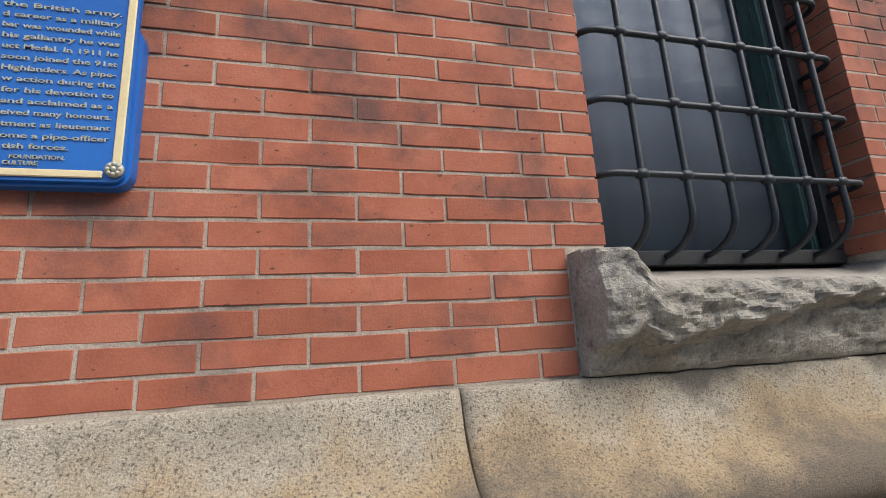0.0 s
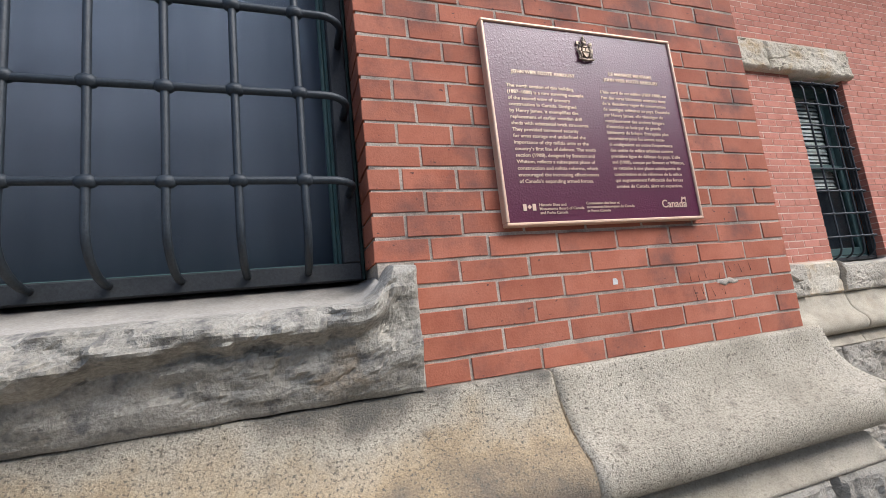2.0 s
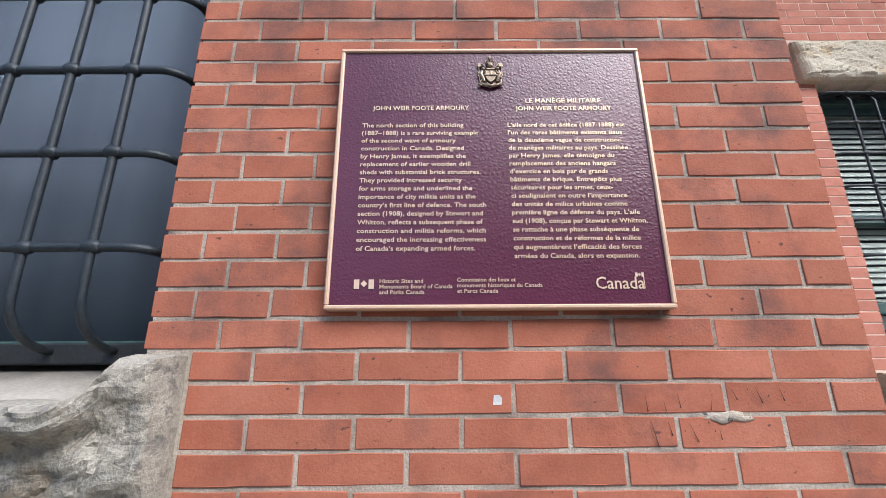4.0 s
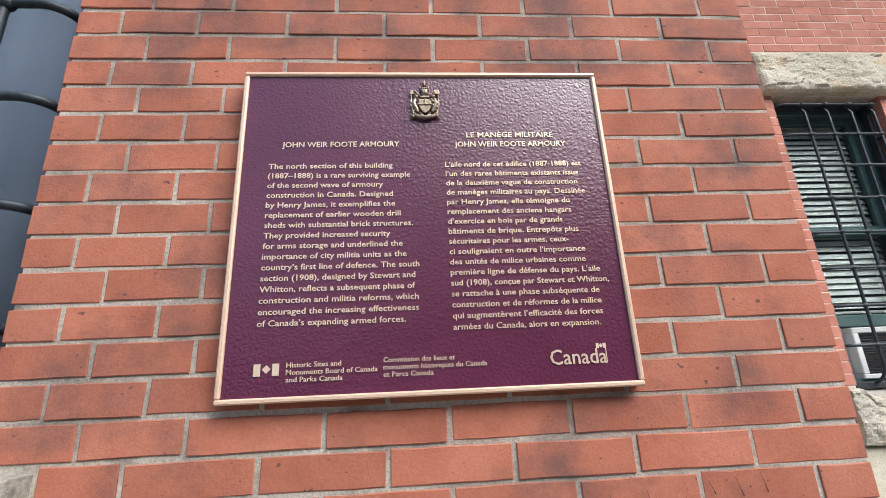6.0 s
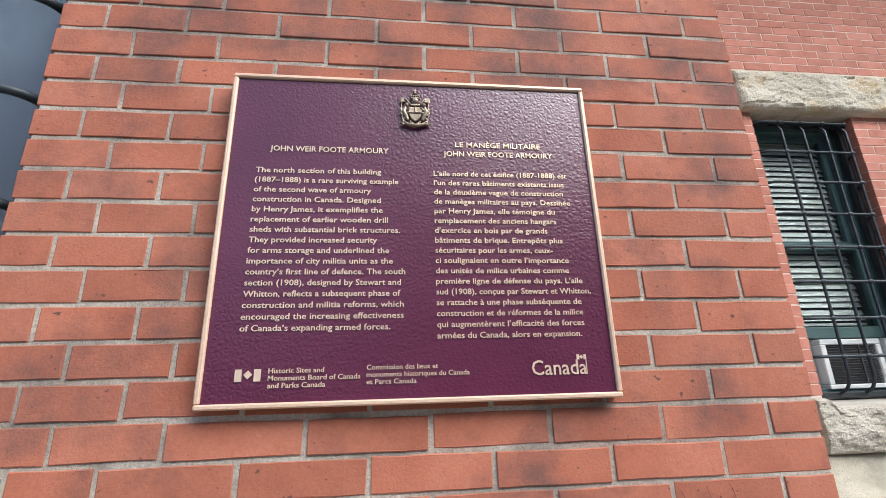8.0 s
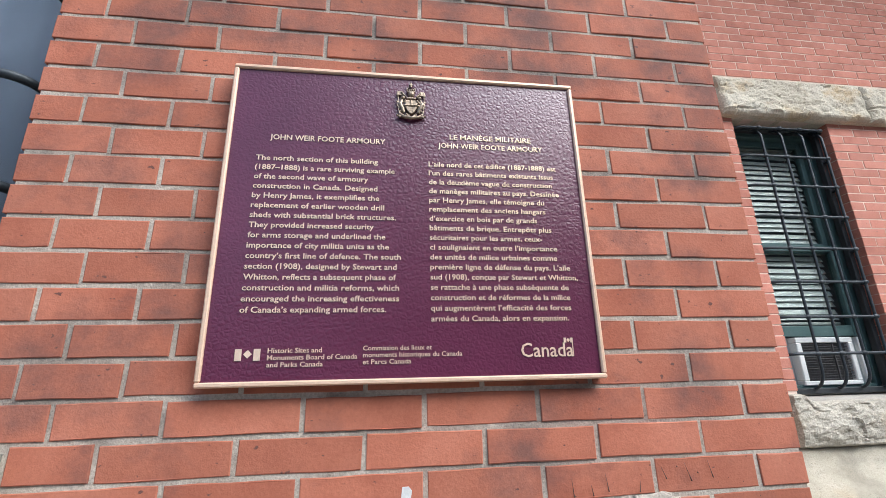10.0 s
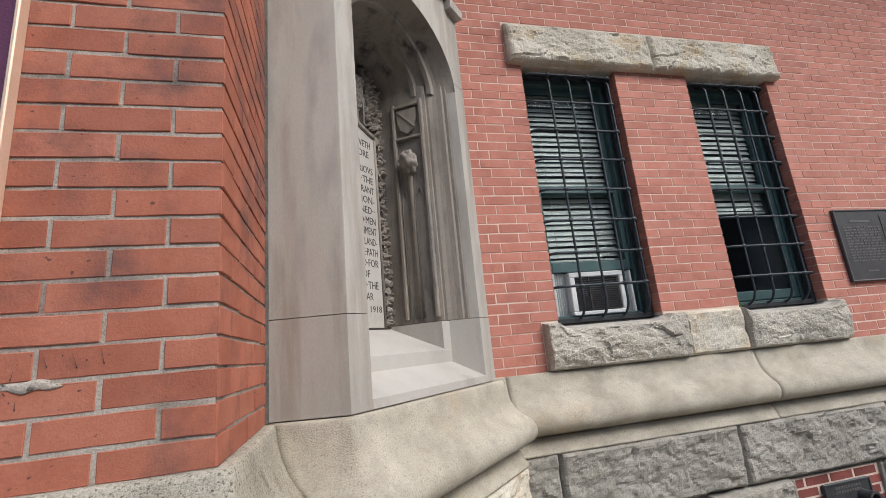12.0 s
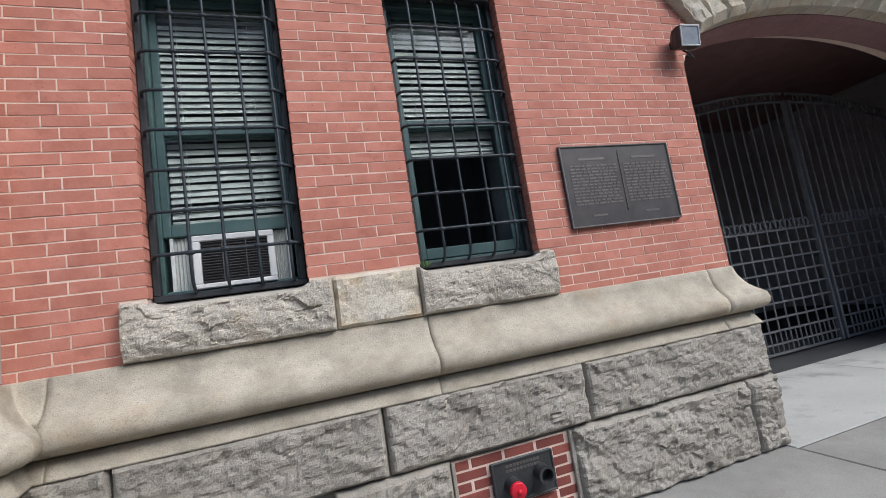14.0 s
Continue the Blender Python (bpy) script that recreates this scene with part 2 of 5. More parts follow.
# tone includes the sky reflection that the pane of window_1 lacks
SLATE = surf("slate cloth tinted for reflections", [(0.10, 0.112, 0.138), (0.155, 0.17, 0.203)], 1.2, 0.9, 90, 0.03, 0.0, spec=0.1, stretch=(3, 1, 0.25))
ACCORD = surf("grey pleated plastic", [(0.44, 0.45, 0.42), (0.54, 0.55, 0.52)], 4, 0.6, 60, 0.08, 0.1)
# the rooms' dimness is put into this dark base colour
ROOM = surf("plaster coloured dark as if unlit", [(0.13, 0.13, 0.132), (0.18, 0.18, 0.182)], 2, 0.95, 30, 0.08, 0.05)
GATEIRON = surf("worn grey-black gate iron", [(0.10, 0.104, 0.11), (0.15, 0.154, 0.16)], 12, 0.5, 120, 0.25, 0.3, 0.002, spec=0.6)
GLASS = glass("window glass", (0.84, 0.90, 0.91), 1.19)
# index near 1: this pane hardly reflects
DULLGLASS = glass("dull smoked glass", (0.86, 0.90, 0.93), 1.045)
PURPLE = surf("burgundy leather-textured enamel", [(0.078, 0.012, 0.034), (0.10, 0.017, 0.044)], 6, 0.30, 75, 0.08, 0.24, 0.003, spec=0.55, pits=112.0)
BRONZE = surf("bright bronze", [(0.64, 0.43, 0.29), (0.72, 0.50, 0.36)], 12, 0.45, 200, 0.08, 0.12, 0.001, metal=0.25)
LETTER = surf("gold bronze lettering", [(0.70, 0.52, 0.37), (0.78, 0.60, 0.45)], 30, 0.4, 200, 0.06, 0.1, 0.001, metal=0.35)
OLDBRONZE = surf("dark bronze casting", [(0.19, 0.145, 0.105), (0.36, 0.275, 0.195)], 60, 0.45, 200, 0.2, 0.3, 0.001, metal=0.6)
DARKPLAQUE = surf("dark patinated bronze plate", [(0.055, 0.05, 0.05), (0.085, 0.078, 0.075)], 7, 0.5, 150, 0.15, 0.3, 0.002, metal=0.4)
DARKLETTER = surf("rubbed bronze letters", [(0.12, 0.108, 0.10), (0.16, 0.145, 0.132)], 30, 0.5, 150, 0.1, 0.1, metal=0.4)
BLUE = surf("royal blue enamel", [(0.010, 0.10, 0.38), (0.016, 0.135, 0.47)], 4, 0.4, 140, 0.05, 0.2, 0.001, spec=0.5)
CREAM = surf("cream enamel", [(0.68, 0.56, 0.30), (0.74, 0.63, 0.38)], 6, 0.5, 140, 0.05, 0.1)
SILVER = surf("greyish gold letters", [(0.40, 0.40, 0.32), (0.52, 0.51, 0.42)], 40, 0.4, 140, 0.08, 0.1, metal=0.3)
RED = surf("red plastic cap", [(0.55, 0.012, 0.03), (0.65, 0.02, 0.045)], 9, 0.4, 120, 0.08, 0.1)
STEEL = surf("blackened steel plate", [(0.035, 0.036, 0.036), (0.06, 0.06, 0.06)], 9, 0.5, 100, 0.2, 0.2, metal=0.3)
BRASS = surf("tarnished brass", [(0.28, 0.18, 0.07), (0.4, 0.27, 0.11)], 30, 0.4, 100, 0.15, 0.2, metal=0.8)
ALU = surf("grey aluminium louvre", [(0.38, 0.39, 0.39), (0.48, 0.49, 0.49)], 6, 0.45, 100, 0.08, 0.1, metal=0.4)
CONCRETE = surf("grey pavement concrete", [(0.21, 0.20, 0.178), (0.28, 0.267, 0.24), (0.33, 0.315, 0.283)], 1.6, 0.92, 120, 0.16, 0.4, 0.004,
                rand=0.06, stain=(0.22, 0.205, 0.18), stain_at=(0.55, 0.75), stain_scale=2.2, spec=0.2)
APRON = surf("pale concrete apron", [(0.40, 0.393, 0.357), (0.48, 0.472, 0.432)], 1.2, 0.9, 110, 0.12, 0.3, 0.003, rand=0.05, spec=0.25,
             stain=(0.27, 0.27, 0.25), stain_at=(0.55, 0.72), stain_scale=2.2)
ASPHALT = surf("asphalt", [(0.045, 0.045, 0.046), (0.065, 0.064, 0.063)], 2, 0.95, 120, 0.3, 0.6)
VAULT = surf("dark red painted brick vault", [(0.25, 0.135, 0.13), (0.33, 0.19, 0.18)], 3, 0.8, 40, 0.15, 0.3)
# paler than the wall itself: the veil of haze is put into the colour
PASSAGE = surf("passage wall paled for haze", [(0.36, 0.34, 0.34), (0.45, 0.43, 0.427)], 3, 0.95, 30, 0.15, 0.3)
# for the added, unseen backdrop only
BACKDROP = surf("grey reflection backdrop", [(0.16, 0.16, 0.165), (0.20, 0.20, 0.205)], 0.08, 0.95, 0.5, 0.05, 0.0)
PAPER = surf("white paper", [(0.50, 0.49, 0.47), (0.62, 0.60, 0.57)], 90, 0.8, 120, 0.1, 0.1)
LENS = surf("grey lamp lens", [(0.22, 0.24, 0.26), (0.30, 0.32, 0.34)], 20, 0.2, 80, 0.05, 0.05)


# ---------------------------------------------------------------- building helpers
def shape(name, vf, material, parent=None, label="", smooth=False):
    me = bpy.data.meshes.new(name)
    me.from_pydata([tuple(v) for v in vf[0]], [], vf[1])
    me.materials.append(material)
    bm = bmesh.new()
    bm.from_mesh(me)
    bmesh.ops.recalc_face_normals(bm, faces=bm.faces)
    bm.to_mesh(me)
    bm.free()
    if smooth:
        me.polygons.foreach_set("use_smooth", [True] * len(me.polygons))
    ob = new(name, me)
    if parent:
        ob.parent = parent
    if label:
        ob["label"] = label
    return ob


def thing(name, label, category, group="", kind="", at=(0, 0, 0)):
    ob = new(name)
    ob.empty_display_size = 0.1
    ob.location = at
    return tagged(ob, label, category, group, kind)


def join(*items):
    v, f = [], []
    for a, b in items:
        k = len(v)
        v += list(a)
        f += [tuple(i + k for i in q) for q in b]
    return v, f


def moved(vf, m):
    return [m @ Vector(p) for p in vf[0]], vf[1]


def cuboid(x0, x1, y0, y1, z0, z1, b=0.003):
    """A box whose twelve edges are chamfered by b."""
    bm = bmesh.new()
    bmesh.ops.create_cube(bm, size=1.0)
    for p in bm.verts:
        p.co = Vector(((x0 + x1) / 2 + p.co.x * (x1 - x0), (y0 + y1) / 2 + p.co.y * (y1 - y0), (z0 + z1) / 2 + p.co.z * (z1 - z0)))
    if b:
        bmesh.ops.bevel(bm, geom=list(bm.edges), offset=b, segments=1, affect="EDGES")
    bm.verts.index_update()
    out = [p.co.copy() for p in bm.verts], [tuple(q.index for q in fc.verts) for fc in bm.faces]
    bm.free()
    return out


def tube(pts, r, n=8, radii=None):
    """A round bar along the points."""
    pts = [Vector(p) for p in pts]
    v, f = [], []
    side = None
    for i, p in enumerate(pts):
        d = (pts[min(i + 1, len(pts) - 1)] - pts[max(i - 1, 0)]).normalized()
        if side is None:
            side = d.orthogonal().normalized()
        side = (side - d * side.dot(d)).normalized()
        up = d.cross(side)
        rr = radii[i] if radii else r
        v += [p + (side * math.cos(2 * math.pi * k / n) + up * math.sin(2 * math.pi * k / n)) * rr for k in range(n)]
    for i in range(len(pts) - 1):
        for k in range(n):
            f.append((i * n + k, i * n + (k + 1) % n, (i + 1) * n + (k + 1) % n, (i + 1) * n + k))
    f.append(tuple(range(n))[::-1])
    f.append(tuple(range((len(pts) - 1) * n, len(pts) * n)))
    return v, f


def blob(c, rx, ry, rz, nu=10, nv=6, rough=0.0, seed=0):
    """A lumpy ellipsoid."""
    v, f = [], []
    for j in range(nv + 1):
        a = math.pi * j / nv
        for i in range(nu):
            b = 2 * math.pi * i / nu
            d = Vector((math.sin(a) * math.cos(b), math.sin(a) * math.sin(b), math.cos(a)))
            k = 1 + rough * noise.noise(d * 2.3 + Vector((seed, 0, 0)))
            v.append(Vector(c) + Vector((d.x * rx * k, d.y * ry * k, d.z * rz * k)))
    for j in range(nv):
        for i in range(nu):
            f.append((j * nu + i, j * nu + (i + 1) % nu, (j + 1) * nu + (i + 1) % nu, (j + 1) * nu + i))
    return v, f


def prism(outline, y0, y1):
    """An outline of (x, z) points pushed from y0 to y1."""
    n = len(outline)
    v = [(x, y0, z) for x, z in outline] + [(x, y1, z) for x, z in outline]
    f = [tuple(range(n)), tuple(range(2 * n - 1, n - 1, -1))]
    f += [(i, i + n, (i + 1) % n + n, (i + 1) % n) for i in range(n)]
    return v, f


def loft(stations, closed=True):
    """Equal rings of points joined in order, with end caps."""
    n = len(stations[0])
    v = [p for s in stations for p in s]
    f = []
    for i in range(len(stations) - 1):
        for k in range(n if closed else n - 1):
            f.append((i * n + k, i * n + (k + 1) % n, (i + 1) * n + (k + 1) % n, (i + 1) * n + k))
    if closed:
        f.append(tuple(range(n))[::-1])
        f.append(tuple(range((len(stations) - 1) * n, len(stations) * n)))
    return v, f


def facets(p, scale, tall):
    """Height of broken planes: each patch round a scattered seed has a tilt and height of its own."""
    q = Vector((p.x * scale, p.y * scale, p.z * scale * tall))
    q += 0.28 * noise.noise_vector(q * 1.7)
    near = noise.voronoi(q)[1]
    best = -9.0
    for c in near[:3]:
        r = noise.noise_vector(c * 3.7 + Vector((1.3, 9.1, 4.4)))
        d = q - c
        best = max(best, 0.55 * r.y + 0.9 * (r.x * d.x + r.z * d.z) - 0.55 * d.length)
    return best + 0.35


def rock(x0, x1, z0, z1, yf, yb, amp, seed, bulge=None, cell=0.018, margin=0.02, top=None, foot=0.0):
    """A stone block with a split face towards -y. bulge(s, t): how far the face stands out; top(x): height of its upper edge."""
    nx, nz = max(4, round((x1 - x0) / cell)), max(4, round((z1 - z0) / cell))
    v, f = [], []
    o = Vector((seed * 7.13, seed * 3.7, seed * 1.9))
    for j in range(nz + 1):
        for i in range(nx + 1):
            s, t = i / nx, j / nz
            x = x0 + (x1 - x0) * s
            zt = top(x) if top else z1
            z = z0 + (zt - z0) * t
            p = Vector((x, 0, z)) + o
            e = min(1.0, min(x - x0, x1 - x, (z - z0), (zt - z)) / margin) if margin else 1.0
            rough = facets(p, 4.2, 2.0) + 0.7 * facets(p + o, 11.0, 1.7) + 0.34 * facets(p - o, 27.0, 1.4)
            small = noise.fractal(p * 30.0, 0.9, 2.0, 3)
            low = min(1.0, 0.15 + 0.85 * (z - z0) / foot) if foot else 1.0
            out = (bulge(s, t) if bulge else 0) + max(0, e) ** 0.6 * amp * low * (0.75 + rough + 0.10 * small)
            wob = 0.004 * noise.noise(p * 14.0)
            v.append((x + (wob if 0 < i < nx else wob * 0.6), yf - out + wob * 0.5, z + wob * (1 if 0 < j < nz else 0.8)))
    for j in range(nz):
        for i in range(nx):
            a = j * (nx + 1) + i
            f.append((a, a + 1, a + nx + 2, a + nx + 1))
    rim = [i for i in range(nx + 1)] + [j * (nx + 1) + nx for j in range(1, nz + 1)] \
        + [nz * (nx + 1) + i for i in range(nx - 1, -1, -1)] + [j * (nx + 1) for j in range(nz - 1, 0, -1)]
    k = len(v)
    for r in rim:
        v.append((v[r][0], yb, v[r][2]))
    m = len(rim)
    for i in range(m):
        f.append((rim[i], k + i, k + (i + 1) % m, rim[(i + 1) % m]))
    f.append(tuple(k + i for i in range(m)))
    return v, f


def lettering(lines, depth=0.0015, bold=0.006):
    """Lines of (text, x0, x1, baseline, cap height), built flat in x and z, standing out towards -y."""
    v, f = [], []
    for text, x0, x1, z, cap in lines:
        cu = bpy.data.curves.new("text", "FONT")
        cu.body, cu.size, cu.extrude, cu.resolution_u, cu.offset = text, 1.0, 0.5, 2, bold
        ob = bpy.data.objects.new("text", cu)
        me = bpy.data.meshes.new_from_object(ob)
        pts = [p.co.copy() for p in me.vertices]
        lo, hi = min(p.x for p in pts), max(p.x for p in pts)
        k = len(v)
        for p in pts:
            v.append((x0 + (p.x - lo) / (hi - lo) * (x1 - x0), -(p.z + 0.5) * depth, z + p.y * cap / 0.7))
        f += [tuple(i + k for i in q.vertices) for q in me.polygons]
        bpy.data.objects.remove(ob)
        bpy.data.curves.remove(cu)
        bpy.data.meshes.remove(me)
    return v, f


def path_offset(path, off):
    """The plan line moved outwards (to the right of its run) by off, with mitred corners."""
    out = []
    for i, p in enumerate(path):
        p = Vector(p)
        dirs = []
        if i > 0:
            dirs.append((p - Vector(path[i - 1])).normalized())
        if i < len(path) - 1:
            dirs.append((Vector(path[i + 1]) - p).normalized())
        nrm = [Vector((d.y, -d.x)) for d in dirs]
        if len(nrm) == 1:
            out.append(p + nrm[0] * off)
        else:
            b = (nrm[0] + nrm[1]).normalized()
            out.append(p + b * off / max(0.3, b.dot(nrm[0])))
    return out


# ---------------------------------------------------------------- ground
shape("ground", ([(-2500, -2500, -0.02), (2500, -2500, -0.02), (2500, 2500, -0.02), (-2500, 2500, -0.02)], [(0, 1, 2, 3)]), ASPHALT)
tagged(bpy.data.objects["ground"], "grey street ground reaching to the horizon", "ground", kind="structure")
pave = thing("pavement", "grey concrete pavement slabs along the wall", "pavement", kind="structure")
shape("bedding", cuboid(-9, 16, -2.6, 9.4, -0.018, -0.006, 0), JOINT, pave)
for i in range(13):
    for j in range(3):
        x0 = 6.575 - 1.62 * (i - 4) + (0.55 if j % 2 else 0)
        y1 = 1.390 - 1.30 * j
        y2 = 1.52 if j == 0 and x0 < 6.5 else y1
        shape("slab", cuboid(x0 + 0.006, x0 + 1.612, y1 - 1.288, y2, -0.012, 0.0 - 0.002 * noise.noise(Vector((i, j, 0))), 0.005), CONCRETE, pave)
for i, (x0, x1) in enumerate(((6.575, 9.0), (9.0, 11.6), (11.6, 14.2))):
    shape("apron_slab", cuboid(x0 + 0.005, x1 - 0.005, 1.408, 9.2, -0.012, 0.002, 0.006), APRON, pave, "pale concrete slab")

# dark sheet over the apron: the passage's shadow put into colour
tagged(shape("passage_floor", cuboid(6.4, 14.2, 2.82, 9.2, 0.0, 0.008, 0.002), ASPHALT), "dark sheet standing for the shaded floor at the gate", "floor", kind="structure")
# unseen backdrop added to shape reflections and sky light: low left, tall right
tagged(shape("backdrop_street", join(cuboid(-60, -1.0, -17.5, -17, 0, 4.0, 0), cuboid(-1.0, 60, -17.5, -17, 0, 15.0, 0)), BACKDROP), "plain backdrop added across the street to shape reflections", "backdrop", kind="structure")

# ---------------------------------------------------------------- wall cores
W1 = (-1.447, -0.375, 1.56, 3.46)          # openings: x0, x1, z0, z1
WA = (2.737, 3.503, 1.56, 3.44)
WB = (4.150, 4.955, 1.56, 3.44)
AX, AA, AZ, AR = 8.74, 2.19, 2.90, 0.67    # gate arch: centre, half span, springing, rise
HI = 6.2


def arch_z(x, grow=0.0):
    k = (x - AX) / (AA + grow)
    return AZ + (AR + grow) * math.sqrt(max(0.0, 1 - k * k))


wall_front = shape("wall_front", join(
    cuboid(-6, W1[0] - 0.006, 0.0014, 0.5, 0, HI, 0), cuboid(W1[0] - 0.006, W1[1] + 0.006, 0.0014, 0.5, 0, W1[2] - 0.06, 0),
    cuboid(W1[0] - 0.006, W1[1] + 0.006, 0.0014, 0.5, W1[3], HI, 0), cuboid(W1[1] + 0.006, CX - 0.004, 0.0014, 2.3, 0, HI, 0)), MORTAR)
tagged(wall_front, "red brick front wall with pale mortar joints", "wall", kind="structure")
wall_back = shape("wall_setback", join(
    cuboid(1.1, WA[0] - 0.006, WY + 0.0014, 2.1, 0, HI, 0), cuboid(WA[0] - 0.006, WA[1] + 0.006, WY + 0.0014, 2.1, 0, WA[2] - 0.06, 0),
    cuboid(WA[0] - 0.006, WA[1] + 0.006, WY + 0.0014, 2.1, WA[3], HI, 0), cuboid(WA[1] + 0.006, WB[0] - 0.006, WY + 0.0014, 2.1, 0, HI, 0),
    cuboid(WB[0] - 0.006, WB[1] + 0.006, WY + 0.0014, 2.1, 0, WB[2] - 0.06, 0), cuboid(WB[0] - 0.006, WB[1] + 0.006, WY + 0.0014, 2.1, WB[3], HI, 0),
    cuboid(WB[1] + 0.006, AX - AA, WY + 0.0014, 2.1, 0, HI, 0), cuboid(AX + AA, 15.5, WY + 0.0014, 2.1, 0, HI, 0),
    *[prism([(a, arch_z(a) + 0.03), (b, arch_z(b) + 0.03), (b, HI), (a, HI)], WY + 0.0014, 2.1)
      for a, b in [(AX - AA + 2 * AA * i / 40, AX - AA + 2 * AA * (i + 1) / 40) for i in range(40)]]), MORTAR2)
tagged(wall_back, "pinkish red brick wall with barred windows", "wall", kind="structure")

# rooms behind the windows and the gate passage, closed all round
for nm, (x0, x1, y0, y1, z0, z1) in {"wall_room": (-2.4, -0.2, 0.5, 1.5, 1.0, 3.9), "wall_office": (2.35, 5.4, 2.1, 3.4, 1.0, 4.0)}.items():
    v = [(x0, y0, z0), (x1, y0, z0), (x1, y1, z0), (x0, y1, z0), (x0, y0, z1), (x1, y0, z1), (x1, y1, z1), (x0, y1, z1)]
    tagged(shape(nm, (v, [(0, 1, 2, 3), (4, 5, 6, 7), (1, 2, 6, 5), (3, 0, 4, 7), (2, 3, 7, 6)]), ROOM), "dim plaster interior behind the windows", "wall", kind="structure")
for k, box in enumerate(((6.2, AX - AA, 2.1, 9.3), (14.2, 14.6, 2.1, 9.3), (6.2, 14.6, 6.6, 6.9))):
    tagged(shape("wall_passage_%d" % (k + 1), cuboid(*box, 0, HI, 0), PASSAGE), "wall of the gate passage, paled to stand for haze", "wall", kind="structure")
tagged(shape("ceiling_passage", cuboid(6.2, 14.6, 2.1, 9.3, 4.3, 4.6, 0), VAULT), "dark red passage ceiling", "ceiling", kind="structure")
tagged(shape("roof", cuboid(-6, 15.5, 0.007, 12, HI, HI + 0.3, 0), MORTAR), "flat top of the building", "roof", kind="structure")
tagged(shape("wall_end", cuboid(-6.3, -6, 0.007, 12, 0, HI, 0), MORTAR), "plain end wall", "wall", kind="structure")

# ---------------------------------------------------------------- moulded base
MA, MB = (1.413, 0.570), (2.200, 1.357)
PLAN = [(-6, 0, 1), (-3.85, 0, 1), (-1.885, 0, 1), (0.076, 0, 1), (CX, 0, 0), (CX, 0.45, 0), (CX, RY, 1), MA + (0,), MB + (0,), (2.160, WY, 0),
        (2.33, WY, 1), (4.135, WY, 1), (6.28, WY, 1), (6.50, WY, 0), (6.50, 2.5, 1)]
MPROF = [(-0.02, Z0 - 0.002), (0.030, Z0 - 0.003), (0.036, Z0 - 0.012), (0.040, 1.262), (0.048, 1.228), (0.062, 1.190), (0.082, 1.155), (0.108, 1.125), (0.135, 1.103),
         (0.155, 1.085), (0.167, 1.062), (0.171, 1.036), (0.166, 1.010), (0.150, 0.988), (0.126, 0.975), (0.095, 0.968), (0.078, 0.958), (-0.02, 0.95)]
BEVEL = [(-0.02, 0.952), (0.066, 0.948), (0.075, 0.940), (0.108, 0.872), (0.112, 0.862), (-0.02, 0.862)]


def rings_along(profile):
    pts = [p[:2] for p in PLAN]
    rings = [[] for _ in pts]
    for off, z in profile:
        for ring, p in zip(rings, path_offset(pts, off)):
            ring.append(Vector((p.x, p.y, z)))
    return rings


def stones_along(name, profile, gap, wob, pick, parent, seed, smooth):
    rings = rings_along(profile)
    cuts = [i for i, p in enumerate(PLAN) if p[2]]
    for a, b in zip(cuts, cuts[1:]):
        part_rings = [[p.copy() for p in r] for r in rings[a:b + 1]]
        for end, other in ((0, 1), (-1, -2)):
            d = (Vector(PLAN[(a, b)[end]][:2]) - Vector(PLAN[(a + 1, b - 1)[end]][:2])).normalized()
            for p in part_rings[end]:
                p.x, p.y = p.x - d.x * gap, p.y - d.y * gap
        dense = [part_rings[0]]
        for r, q in zip(part_rings, part_rings[1:]):
            n = max(1, round((r[0] - q[0]).length / 0.03))
            dense += [[p.lerp(o, i / n) for p, o in zip(r, q)] for i in range(1, n + 1)]
        for ring in dense:
            for p in ring[1:-1]:
                s = p * 1.0 + Vector((seed, 0, 0))
                k = wob * (noise.noise(s * 5) + 0.6 * noise.noise(s * 21))
                p.x, p.y, p.z = p.x + k * 0.5, p.y - k, p.z + k * 0.6
        shape(name, loft(dense), pick(a), parent, smooth=smooth)


base = thing("moulded_base", "weathered sandstone moulded base course", "base course", kind="structure")
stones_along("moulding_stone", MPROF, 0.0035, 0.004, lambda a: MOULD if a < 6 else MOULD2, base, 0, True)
inner = [(o - 0.02 if o > 0 else o, z - 0.012 if z > 1.2 else z) for o, z in MPROF]
shape("joint_core", loft(rings_along(inner)), POINTING, base, "grimy pointing")

plinth = thing("plinth", "grey rock-faced stone plinth under the moulding", "plinth", kind="structure")
stones_along("weathering", BEVEL, 0.001, 0.002, lambda a: MOULD2, plinth, 5, True)
shape("plinth_core", loft(rings_along([(-0.02, 0.94), (0.062, 0.935), (0.062, 0.0), (-0.02, 0.0)])), POINTING, plinth, "grey buff pointing")


def plinth_block(x0, x1, z0, z1, y, seed, amp=0.034, m=None, stone=None):
    vf = rock(x0 + 0.005, x1 - 0.005, z0, z1, y - 0.080, y - 0.02, amp * 1.1, seed, cell=0.013, margin=0.022)
    shape("plinth_stone", moved(vf, m) if m else vf, stone or GRANITE, plinth)


for s, (x0, x1) in enumerate(((-6, -4.4), (-4.4, -3.0), (-3.0, -1.55), (-1.55, -0.21), (-0.21, 0.96), (0.96, CX + 0.1))):
    plinth_block(x0, x1, 0.506, 0.868, 0, s + 1)
for s, (x0, x1) in enumerate(((-6, -5.0), (-5.0, -3.6), (-3.6, -2.2), (-2.2, -0.8), (-0.8, 0.4), (0.4, CX + 0.1))):
    plinth_block(x0, x1, 0.0, 0.498, 0, s + 21)
for s, (x0, x1) in enumerate(((2.14, 2.565), (2.565, 3.80), (3.80, 5.055), (5.055, 6.60))):
    plinth_block(x0, x1, 0.506, 0.868, WY, s + 31)
